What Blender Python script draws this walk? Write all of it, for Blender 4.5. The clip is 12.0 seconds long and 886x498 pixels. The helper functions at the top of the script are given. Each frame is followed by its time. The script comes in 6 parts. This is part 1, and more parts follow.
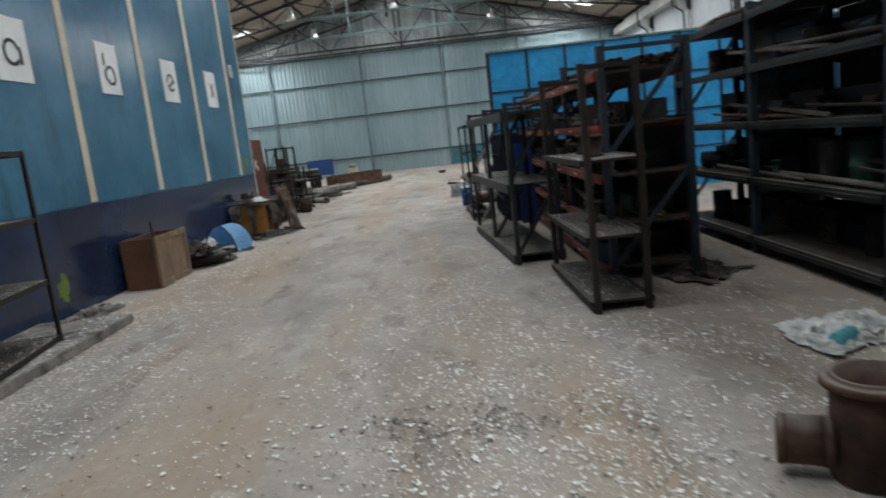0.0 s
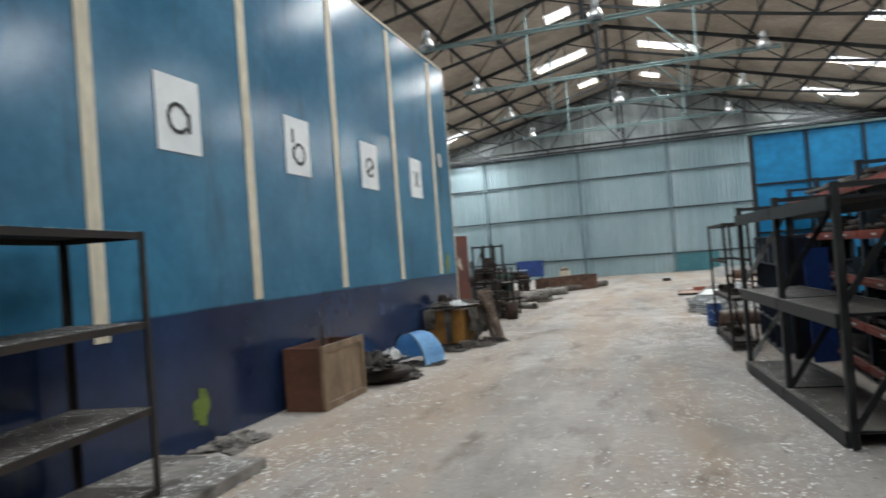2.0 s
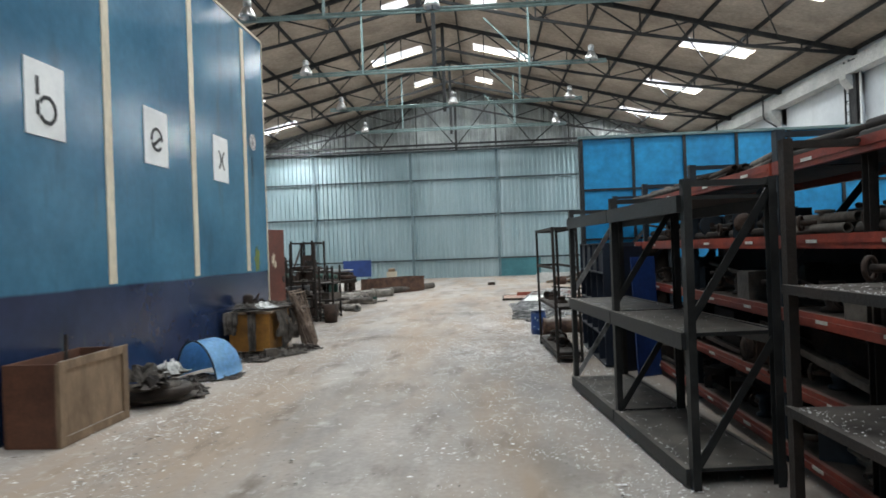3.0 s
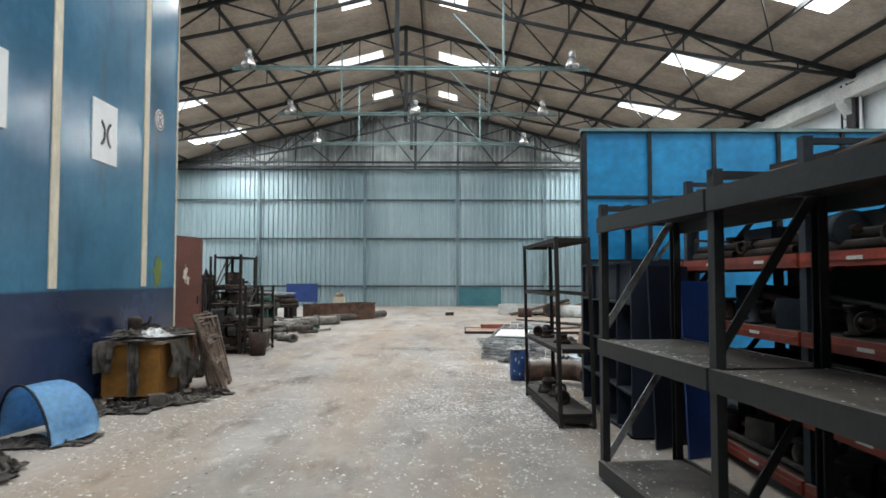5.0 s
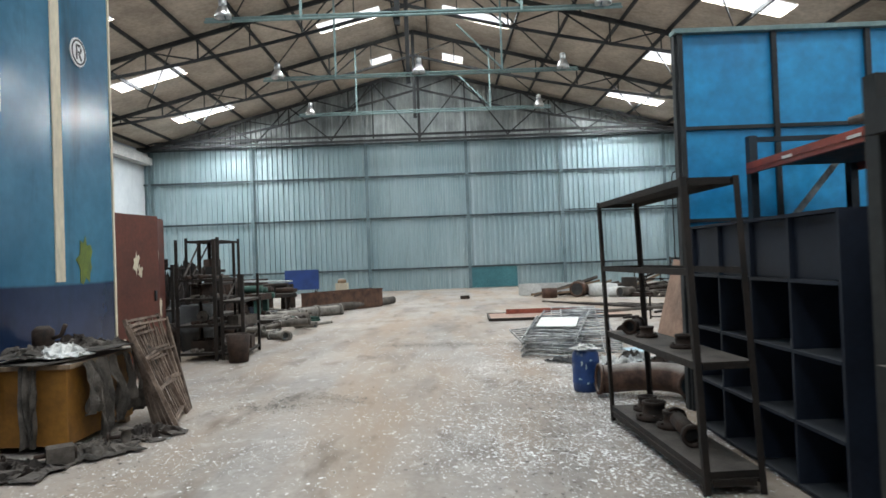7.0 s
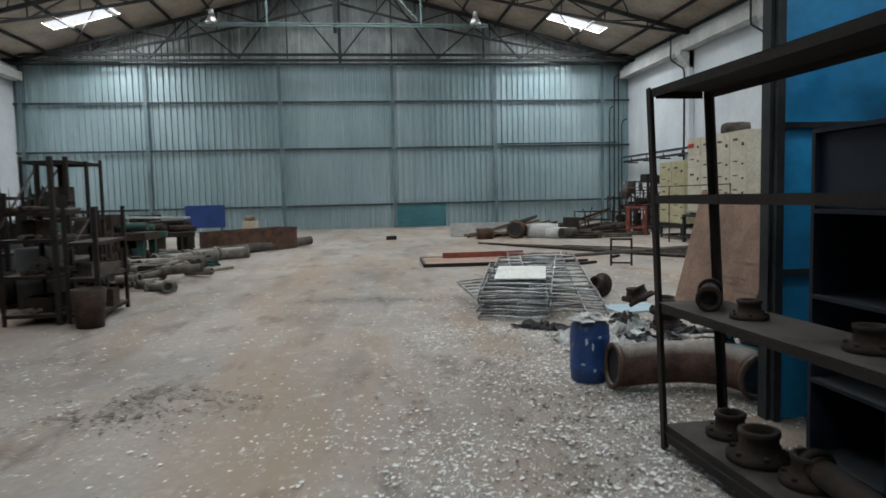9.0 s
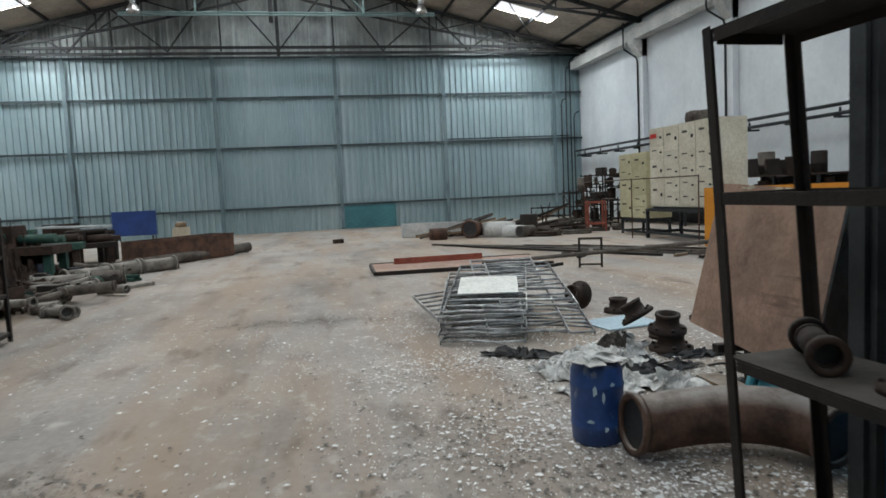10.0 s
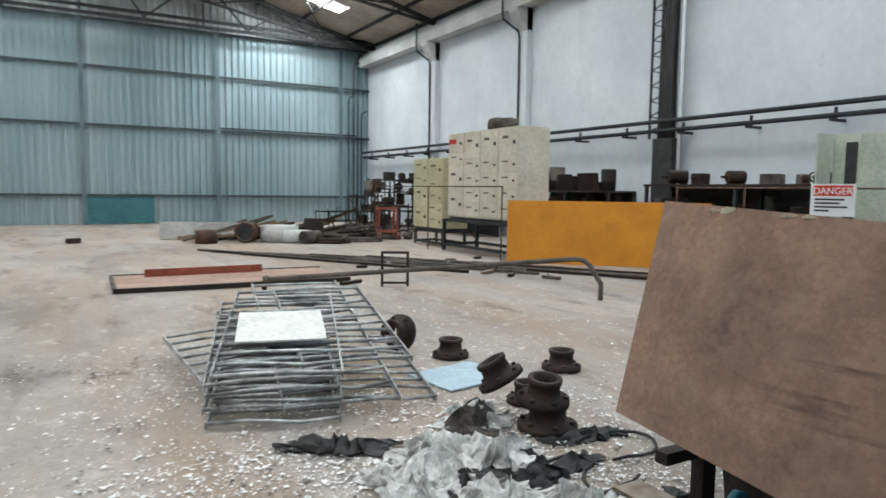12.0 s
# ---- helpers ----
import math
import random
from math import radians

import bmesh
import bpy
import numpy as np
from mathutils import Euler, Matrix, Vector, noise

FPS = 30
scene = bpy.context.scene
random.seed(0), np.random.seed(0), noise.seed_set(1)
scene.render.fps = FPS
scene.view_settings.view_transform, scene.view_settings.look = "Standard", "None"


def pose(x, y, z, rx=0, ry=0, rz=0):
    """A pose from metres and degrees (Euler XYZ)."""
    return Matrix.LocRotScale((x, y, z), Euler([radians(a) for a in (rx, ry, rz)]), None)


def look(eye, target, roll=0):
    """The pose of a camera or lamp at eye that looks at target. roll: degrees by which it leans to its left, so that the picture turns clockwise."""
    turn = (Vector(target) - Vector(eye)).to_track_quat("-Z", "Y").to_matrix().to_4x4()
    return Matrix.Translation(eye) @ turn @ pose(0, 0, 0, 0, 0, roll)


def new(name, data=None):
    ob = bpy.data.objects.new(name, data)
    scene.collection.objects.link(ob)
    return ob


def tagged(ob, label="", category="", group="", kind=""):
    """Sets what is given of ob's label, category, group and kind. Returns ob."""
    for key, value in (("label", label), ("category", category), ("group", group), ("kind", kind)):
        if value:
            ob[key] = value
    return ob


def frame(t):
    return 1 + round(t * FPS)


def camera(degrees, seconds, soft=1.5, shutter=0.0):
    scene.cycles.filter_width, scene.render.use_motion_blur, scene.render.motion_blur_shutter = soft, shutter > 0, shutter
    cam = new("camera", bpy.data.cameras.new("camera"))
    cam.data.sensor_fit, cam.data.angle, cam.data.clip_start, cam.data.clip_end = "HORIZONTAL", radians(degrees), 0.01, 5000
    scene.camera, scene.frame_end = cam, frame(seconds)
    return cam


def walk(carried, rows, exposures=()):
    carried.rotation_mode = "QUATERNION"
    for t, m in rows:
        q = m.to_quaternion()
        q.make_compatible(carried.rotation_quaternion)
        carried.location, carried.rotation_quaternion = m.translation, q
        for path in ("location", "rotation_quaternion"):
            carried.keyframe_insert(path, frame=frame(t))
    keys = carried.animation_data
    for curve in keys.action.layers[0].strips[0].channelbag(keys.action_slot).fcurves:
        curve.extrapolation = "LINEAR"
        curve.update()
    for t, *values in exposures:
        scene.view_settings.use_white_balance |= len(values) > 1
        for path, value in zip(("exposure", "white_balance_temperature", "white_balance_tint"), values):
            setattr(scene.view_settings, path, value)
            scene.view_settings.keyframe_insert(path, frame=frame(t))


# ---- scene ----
cam = camera(67.1, 12.0, soft=1.6, shutter=0.4)
PATH = [
    (0, (0.444, 1.904, 1.651), (0.401, 3.877, 1.325), -6.5),
    (0.5, (0.267, 2.500, 1.613), (-0.017, 4.464, 1.360), -4.25),
    (1, (0.123, 3.277, 1.582), (-0.445, 5.189, 1.446), -3.9),
    (1.5, (-0.044, 3.877, 1.672), (-0.877, 5.691, 1.791), -4.1),
    (2, (-0.070, 4.440, 1.617), (-0.685, 6.343, 1.649), -4.27),
    (2.5, (-0.120, 5.044, 1.600), (-0.418, 7.021, 1.634), -4.9),
    (3, (-0.098, 5.699, 1.584), (-0.224, 7.695, 1.587), -2.05),
    (3.5, (-0.185, 6.359, 1.539), (-0.242, 8.356, 1.632), 0.06),
    (5.5, (-0.385, 9.020, 1.429), (-0.296, 11.016, 1.511), -0.75),
    (6, (-0.452, 9.673, 1.440), (-0.235, 11.661, 1.405), -2.53),
    (6.5, (-0.535, 10.341, 1.424), (-0.510, 12.340, 1.459), -2.83),
    (8.5, (-0.783, 12.810, 1.346), (-0.747, 14.808, 1.262), -0.17),
    (9, (-0.743, 13.420, 1.320), (-0.509, 15.399, 1.164), -1.35),
    (9.5, (-0.675, 14.090, 1.340), (-0.420, 16.071, 1.243), 1.7),
    (10, (-0.600, 14.685, 1.344), (-0.221, 16.642, 1.176), -2.7),
    (10.5, (-0.505, 15.205, 1.336), (-0.015, 17.139, 1.200), -0.44),
    (11, (-0.424, 15.690, 1.368), (0.348, 17.529, 1.225), -2.69),
    (11.5, (-0.324, 16.165, 1.376), (0.530, 17.966, 1.209), -0.37),
    (12, (-0.250, 16.592, 1.349), (0.753, 18.313, 1.176), 0.75),
]
walk(cam, [(t, look(e, g, r)) for t, e, g, r in PATH],
     [(0, -0.5), (0.5, 0.0), (1.0, -0.05), (1.5, -0.2), (2.5, -0.05), (5.5, -0.05), (6.5, -0.05), (8.5, -0.42), (9.0, -0.8), (9.5, -0.95), (10.0, -0.7), (10.5, -0.15), (11.0, -0.17), (11.5, -0.17), (12, -0.22)])

# ---- world and daylight ----
world = bpy.data.worlds.new("overcast_sky")
scene.world = world
world.use_nodes = True
wn = world.node_tree
sky = wn.nodes.new("ShaderNodeTexSky")
sky.sky_type = 'NISHITA'
sky.sun_disc = False
sky.sun_elevation, sky.sun_rotation = radians(75), radians(164)
wn.links.new(sky.outputs[0], wn.nodes["Background"].inputs[0])
wn.nodes["Background"].inputs[1].default_value = 0.12

sun = bpy.data.lights.new("sun", "SUN")
sun.energy, sun.angle, sun.color = 5.0, radians(0.6), (1.0, 0.97, 0.92)
new("sun", sun).matrix_world = look((5, 0, 70), (0, 18, 0))

RIDGE_X, RIDGE_Z, SLOPE = -1.5, 10.75, 0.2576
X_WEST, X_EAST, Y_NORTH, Y_SOUTH = -15.0, 11.6, 43.5, -7.0
TRUSSES = [42.75 - 5.25 * k for k in range(10)]
BAYS = [40.5 - 5.5 * k for k in range(8)]
SKY_POWER = 105.0


def roof_z(x):
    return RIDGE_Z - SLOPE * abs(x - RIDGE_X)


SKYLIGHTS = []
for k, yc in enumerate(BAYS):
    big = k % 2 == 1
    SKYLIGHTS += [(-12.2, -9.75, yc), (7.0, 9.3, yc), (-4.8 if big else -3.5, -2.55, yc), (-0.3, 2.1 if big else 0.6, yc)]
for x0, x1, yc in SKYLIGHTS:
    if yc < 0 or (yc < 18 and x1 < -9):
        continue
    lamp = bpy.data.lights.new("skylight_daylight", "AREA")
    lamp.shape, lamp.size, lamp.size_y = "RECTANGLE", (x1 - x0) * 1.02, 0.96
    lamp.energy = SKY_POWER * (x1 - x0) * (2.6 if yc > 38 and x1 - x0 > 2.2 else 1.0)
    lamp.color = (0.91, 0.97, 1.0)
    tilt = math.degrees(math.atan(SLOPE)) * (1 if (x0 + x1) / 2 > RIDGE_X else -1)
    ob = new("skylight_daylight", lamp)
    xm = (x0 + x1) / 2
    ob.matrix_world = pose(xm, yc, roof_z(xm) + 0.045, 0, tilt, 0)

# ---- materials ----


def make(name, c1, c2, rough=0.6, metal=0.0, scale=1.5, fine=25.0, bump=0.15, vary=0.12, low=0.35, high=0.65, stretch=(1, 1, 1), dust=None, rough2=None, grain=0.22):
    """Two-scale mottled surface: large patches from c1 to c2, fine grain, relief, a shift for each object, and dust on faces that look up."""
    m = bpy.data.materials.new(name)
    m.use_nodes = True
    nt = m.node_tree
    N, L = nt.nodes, nt.links
    bsdf = N["Principled BSDF"]
    tc, mp = N.new("ShaderNodeTexCoord"), N.new("ShaderNodeMapping")
    mp.inputs["Scale"].default_value = stretch
    info = N.new("ShaderNodeObjectInfo")
    addv = N.new("ShaderNodeVectorMath")
    addv.operation = "ADD"
    mul = N.new("ShaderNodeMath")
    mul.operation, mul.inputs[1].default_value = "MULTIPLY", 37.0
    L.new(info.outputs["Random"], mul.inputs[0])
    L.new(tc.outputs["Object"], addv.inputs[0])
    L.new(mul.outputs[0], addv.inputs[1])
    L.new(addv.outputs[0], mp.inputs["Vector"])
    n1, n2 = N.new("ShaderNodeTexNoise"), N.new("ShaderNodeTexNoise")
    for n, s, d in ((n1, scale, 6), (n2, fine, 4)):
        n.inputs["Scale"].default_value, n.inputs["Detail"].default_value, n.inputs["Roughness"].default_value = s, d, 0.62
        L.new(mp.outputs[0], n.inputs["Vector"])
    ramp = N.new("ShaderNodeValToRGB")
    ramp.color_ramp.elements[0].position, ramp.color_ramp.elements[1].position = low, high
    ramp.color_ramp.elements[0].color, ramp.color_ramp.elements[1].color = (*c1, 1), (*c2, 1)
    L.new(n1.outputs["Fac"], ramp.inputs[0])
    hsv = N.new("ShaderNodeHueSaturation")
    val = N.new("ShaderNodeMapRange")
    val.inputs["From Min"].default_value, val.inputs["From Max"].default_value = 0.25, 0.75
    val.inputs["To Min"].default_value, val.inputs["To Max"].default_value = 1 - grain, 1 + grain
    L.new(n2.outputs["Fac"], val.inputs[0])
    rnd = N.new("ShaderNodeMapRange")
    rnd.inputs["To Min"].default_value, rnd.inputs["To Max"].default_value = 1 - vary, 1 + vary
    L.new(info.outputs["Random"], rnd.inputs[0])
    both = N.new("ShaderNodeMath")
    both.operation = "MULTIPLY"
    L.new(val.outputs[0], both.inputs[0])
    L.new(rnd.outputs[0], both.inputs[1])
    L.new(both.outputs[0], hsv.inputs["Value"])
    L.new(ramp.outputs[0], hsv.inputs["Color"])
    colour = hsv.outputs[0]
    if dust:
        geo, sep = N.new("ShaderNodeNewGeometry"), N.new("ShaderNodeSeparateXYZ")
        L.new(geo.outputs["Normal"], sep.inputs[0])
        up, add = N.new("ShaderNodeMapRange"), N.new("ShaderNodeMath")
        up.inputs["From Min"].default_value, up.inputs["From Max"].default_value = 0.55, 0.95
        L.new(sep.outputs["Z"], up.inputs[0])
        add.operation = "MULTIPLY"
        spread = N.new("ShaderNodeMapRange")
        spread.inputs["From Min"].default_value, spread.inputs["From Max"].default_value = 0.3, 0.6
        spread.inputs["To Min"].default_value = 0.25
        L.new(n1.outputs["Fac"], spread.inputs[0])
        L.new(up.outputs[0], add.inputs[0])
        L.new(spread.outputs[0], add.inputs[1])
        mix = N.new("ShaderNodeMix")
        mix.data_type = "RGBA"
        for i in mix.inputs:
            if i.name == "B" and i.type == "RGBA":
                i.default_value = (*dust, 1)
        L.new(add.outputs[0], mix.inputs[0])
        L.new(colour, [i for i in mix.inputs if i.name == "A" and i.type == "RGBA"][0])
        colour = [o for o in mix.outputs if o.type == "RGBA"][0]
    L.new(colour, bsdf.inputs["Base Color"])
    bsdf.inputs["Metallic"].default_value = metal
    rr = N.new("ShaderNodeMapRange")
    rr.inputs["To Min"].default_value, rr.inputs["To Max"].default_value = rough, rough2 if rough2 is not None else min(1, rough + 0.25)
    L.new(n1.outputs["Fac"], rr.inputs[0])
    L.new(rr.outputs[0], bsdf.inputs["Roughness"])
    bp = N.new("ShaderNodeBump")
    bp.inputs["Strength"].default_value, bp.inputs["Distance"].default_value = bump, 0.02
    L.new(n2.outputs["Fac"], bp.inputs["Height"])
    L.new(bp.outputs[0], bsdf.inputs["Normal"])
    return m


def two_tone(name, split, upper, lower, **kw):
    """Wall paint whose dado below the height split has another colour, with scuffs."""
    m = make(name, upper[0], upper[1], **kw)
    nt = m.node_tree
    N, L = nt.nodes, nt.links
    ramp = [n for n in N if n.type == "VALTORGB"][0]
    noise1 = ramp.inputs[0].links[0].from_node
    hsv = ramp.outputs[0].links[0].to_node
    r2 = N.new("ShaderNodeValToRGB")
    r2.color_ramp.elements[0].position, r2.color_ramp.elements[1].position = 0.35, 0.7
    r2.color_ramp.elements[0].color, r2.color_ramp.elements[1].color = (*lower[0], 1), (*lower[1], 1)
    L.new(noise1.outputs["Fac"], r2.inputs[0])
    geo, sep, cut = N.new("ShaderNodeNewGeometry"), N.new("ShaderNodeSeparateXYZ"), N.new("ShaderNodeMapRange")
    L.new(geo.outputs["Position"], sep.inputs[0])
    wob = N.new("ShaderNodeMath")
    wob.operation, wob.inputs[1].default_value = "MULTIPLY_ADD", 0.06
    L.new(noise1.outputs["Fac"], wob.inputs[0])
    L.new(sep.outputs["Z"], wob.inputs[2])
    L.new(wob.outputs[0], cut.inputs[0])
    cut.inputs["From Min"].default_value, cut.inputs["From Max"].default_value = split + 0.02, split + 0.05
    mix = N.new("ShaderNodeMix")
    mix.data_type = "RGBA"
    ins = [i for i in mix.inputs if i.type == "RGBA"]
    L.new(cut.outputs[0], mix.inputs[0])
    L.new(r2.outputs[0], ins[0])
    L.new(ramp.outputs[0], ins[1])
    L.new([o for o in mix.outputs if o.type == "RGBA"][0], hsv.inputs["Color"])
    return m


M_FLOOR = make("dusty_concrete", (0.265, 0.243, 0.225), (0.46, 0.415, 0.37), 0.7, 0, 0.33, 22, 0.10, 0, 0.32, 0.66, grain=0.16)
M_CHIP = make("paint_flakes", (0.80, 0.80, 0.78), (0.93, 0.93, 0.92), 0.3, 0, 3, 30, 0.05, 0)
M_CHIP2 = make("dark_grit", (0.10, 0.09, 0.08), (0.26, 0.23, 0.2), 0.8, 0, 3, 30, 0.1, 0)
M_SHEET = make("painted_steel_cladding", (0.27, 0.38, 0.41), (0.42, 0.525, 0.55), 0.24, 0.45, 0.5, 7, 0.03, 0.03, 0.3, 0.7, (1, 1, 0.25), grain=0.08)
# gable tone holds soot and also the shading below the roof line
M_GABLE = make("sooty_shaded_gable_sheet", (0.19, 0.21, 0.21), (0.54, 0.58, 0.57), 0.5, 0.2, 0.6, 7, 0.03, 0.03, 0.38, 0.66, (1, 1, 0.6), grain=0.1)
M_POST = make("grey_blue_wall_post", (0.09, 0.14, 0.16), (0.17, 0.23, 0.25), 0.4, 0.2, 1.0, 12, 0.05, 0.03)
M_CONC = make("whitewashed_render", (0.57, 0.61, 0.645), (0.73, 0.765, 0.785), 0.85, 0, 0.35, 7, 0.06, 0.03, grain=0.05)
M_BEAM = make("grey_concrete", (0.42, 0.43, 0.42), (0.58, 0.58, 0.56), 0.85, 0, 1.2, 14, 0.2, 0.05)
M_ROOF = make("fibre_cement_roof", (0.34, 0.285, 0.235), (0.52, 0.45, 0.375), 0.9, 0, 0.7, 8, 0.2, 0.05)
M_TRUSS = make("sooty_roof_steel", (0.012, 0.014, 0.016), (0.045, 0.045, 0.045), 0.6, 0.3, 2, 20, 0.1, 0.2)
M_GIRT = make("teal_grey_steel", (0.03, 0.045, 0.05), (0.07, 0.09, 0.095), 0.5, 0.3, 2, 20, 0.1, 0.1)
M_RAIL = make("pale_teal_tube", (0.13, 0.2, 0.2), (0.22, 0.3, 0.295), 0.4, 0.3, 3, 30, 0.05, 0.1)
M_PART = two_tone("gloss_blue_partition_paint", 1.30, ((0.026, 0.12, 0.21), (0.047, 0.18, 0.29)), ((0.009, 0.018, 0.05), (0.024, 0.044, 0.105)),
                  rough=0.10, metal=0.0, scale=0.7, fine=9, bump=0.012, vary=0, rough2=0.30, grain=0.10)
M_STRIP = make("cream_cover_strip", (0.52, 0.45, 0.33), (0.70, 0.64, 0.50), 0.45, 0, 2, 20, 0.1, 0.05, 0.3, 0.7, (1, 1, 0.3))
M_BOARD = make("white_sign_board", (0.66, 0.68, 0.68), (0.82, 0.83, 0.82), 0.3, 0, 1.2, 20, 0.02, 0.03, grain=0.04)
M_BLACK = make("black_sign_paint", (0.015, 0.015, 0.017), (0.04, 0.04, 0.04), 0.5, 0, 4, 30, 0.05, 0.05)
M_BLUE = make("bright_blue_sheet", (0.010, 0.21, 0.46), (0.018, 0.31, 0.62), 0.3, 0, 1.2, 10, 0.03, 0.06)
M_DKFRAME = make("dark_frame_steel", (0.018, 0.022, 0.025), (0.05, 0.055, 0.058), 0.5, 0.4, 3, 30, 0.1, 0.1)
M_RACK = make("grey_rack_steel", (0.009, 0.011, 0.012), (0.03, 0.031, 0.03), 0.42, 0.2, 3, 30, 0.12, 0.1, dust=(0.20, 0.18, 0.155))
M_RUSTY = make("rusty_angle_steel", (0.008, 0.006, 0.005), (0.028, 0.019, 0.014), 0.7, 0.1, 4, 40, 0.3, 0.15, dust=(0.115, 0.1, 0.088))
M_RED = make("orange_red_rack_beam", (0.16, 0.02, 0.011), (0.34, 0.05, 0.024), 0.45, 0, 3, 30, 0.1, 0.1, dust=(0.15, 0.1, 0.08))
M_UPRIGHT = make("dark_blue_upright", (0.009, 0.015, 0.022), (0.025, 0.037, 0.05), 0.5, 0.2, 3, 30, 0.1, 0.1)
M_NAVY = make("navy_sheet_metal", (0.004, 0.008, 0.018), (0.01, 0.018, 0.036), 0.5, 0.1, 2, 25, 0.05, 0.1, dust=(0.05, 0.055, 0.06))
M_LABEL = make("white_rack_tag", (0.6, 0.58, 0.52), (0.75, 0.74, 0.7), 0.6, 0, 8, 40, 0.05, 0.1)
M_PLY = make("stained_plywood", (0.17, 0.105, 0.075), (0.36, 0.225, 0.16), 0.7, 0, 3.0, 40, 0.12, 0.05, 0.34, 0.64, (1, 1.0, 1.0))
M_WOOD = make("weathered_timber", (0.13, 0.085, 0.05), (0.30, 0.21, 0.135), 0.8, 0, 4, 40, 0.3, 0.15, 0.3, 0.7, (1, 1, 0.3), dust=(0.42, 0.38, 0.33))
M_BROWN = make("brown_painted_timber", (0.07, 0.03, 0.018), (0.155, 0.066, 0.036), 0.5, 0, 3, 30, 0.15, 0.1)
M_OCHRE = make("ochre_painted_board", (0.17, 0.075, 0.012), (0.33, 0.15, 0.022), 0.5, 0, 2, 20, 0.1, 0.06)
M_ORANGE = make("orange_yellow_panel", (0.55, 0.20, 0.012), (0.70, 0.29, 0.02), 0.5, 0, 1.6, 18, 0.04, 0.05, grain=0.06)
M_CABRED = make("red_oxide_steel", (0.07, 0.018, 0.011), (0.14, 0.037, 0.022), 0.42, 0, 1.6, 22, 0.05, 0.05)
M_CREAM = make("beige_enamel_cabinet", (0.55, 0.51, 0.39), (0.70, 0.66, 0.54), 0.4, 0, 1.5, 20, 0.05, 0.05, dust=(0.4, 0.37, 0.32))
M_CREAM2 = make("yellowed_enamel_cabinet", (0.47, 0.43, 0.26), (0.60, 0.56, 0.37), 0.4, 0, 1.5, 20, 0.05, 0.05)
M_PALEGREEN = make("pale_green_enamel", (0.36, 0.40, 0.32), (0.5, 0.53, 0.44), 0.5, 0, 2, 20, 0.05, 0.05)
M_DRUM = make("blue_plastic", (0.01, 0.04, 0.15), (0.025, 0.08, 0.26), 0.35, 0, 3, 14, 0.05, 0.1, dust=(0.16, 0.19, 0.24))
M_TUB = make("sky_blue_plastic", (0.26, 0.55, 0.88), (0.34, 0.66, 0.95), 0.3, 0, 3, 20, 0.03, 0.1)
M_TEAL = make("teal_pipe_paint", (0.05, 0.30, 0.37), (0.12, 0.43, 0.5), 0.4, 0, 3, 30, 0.1, 0.1)
M_TURQ = make("green_blue_door_panel", (0.03, 0.13, 0.155), (0.05, 0.18, 0.205), 0.4, 0, 1.5, 15, 0.05, 0.05)
M_BLUEP = make("royal_blue_panel", (0.007, 0.03, 0.13), (0.014, 0.05, 0.21), 0.4, 0, 2, 20, 0.05, 0.05)
M_GALV = make("galvanised_steel", (0.16, 0.165, 0.165), (0.58, 0.59, 0.59), 0.32, 0.6, 6, 40, 0.1, 0.15)
M_CHROME = make("spun_aluminium", (0.6, 0.6, 0.6), (0.8, 0.8, 0.8), 0.22, 1.0, 6, 40, 0.02, 0.05)
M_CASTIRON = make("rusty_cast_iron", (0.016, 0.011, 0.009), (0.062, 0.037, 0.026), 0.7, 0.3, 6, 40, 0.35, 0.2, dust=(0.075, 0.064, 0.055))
M_PIPE = make("dull_scrap_pipe", (0.05, 0.042, 0.035), (0.16, 0.138, 0.118), 0.6, 0.3, 4, 30, 0.2, 0.25)
M_PALEPIPE = make("pale_dusty_pipe", (0.10, 0.092, 0.08), (0.26, 0.24, 0.21), 0.75, 0.1, 5, 35, 0.25, 0.25, dust=(0.40, 0.37, 0.33))
M_RUSTPIPE = make("rust_brown_pipe", (0.04, 0.02, 0.013), (0.13, 0.066, 0.042), 0.7, 0.1, 4, 30, 0.3, 0.1, dust=(0.22, 0.19, 0.165))
M_DUSTYPIPE = make("dust_caked_pipe", (0.045, 0.025, 0.018), (0.15, 0.085, 0.058), 0.8, 0, 6, 40, 0.5, 0.1, dust=(0.40, 0.365, 0.33))
M_CLOTH = make("dirty_grey_cloth", (0.03, 0.026, 0.022), (0.14, 0.122, 0.105), 0.95, 0, 5, 60, 0.4, 0.2)
M_GRATE = make("dusty_rusted_grating", (0.07, 0.045, 0.032), (0.24, 0.18, 0.14), 0.8, 0.1, 5, 40, 0.3, 0.25)
M_FOIL = make("crumpled_plastic_sheet", (0.40, 0.40, 0.385), (0.78, 0.78, 0.75), 0.2, 0, 5, 40, 0.1, 0.1)
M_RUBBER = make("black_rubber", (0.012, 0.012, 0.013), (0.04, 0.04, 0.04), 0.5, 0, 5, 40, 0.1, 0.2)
M_PAPER = make("white_board_sheet", (0.72, 0.73, 0.68), (0.86, 0.87, 0.82), 0.6, 0, 4, 30, 0.05, 0.05)
M_PINK = make("faded_red_planks", (0.32, 0.20, 0.155), (0.47, 0.335, 0.27), 0.8, 0, 2, 25, 0.15, 0.1, 0.3, 0.7, (1, 0.3, 1))
M_REDBAR = make("red_steel_bar", (0.20, 0.045, 0.027), (0.32, 0.085, 0.05), 0.6, 0, 4, 30, 0.15, 0.1)
M_LTBLUE = make("light_blue_sheet", (0.34, 0.48, 0.56), (0.48, 0.6, 0.66), 0.5, 0, 3, 30, 0.05, 0.05)
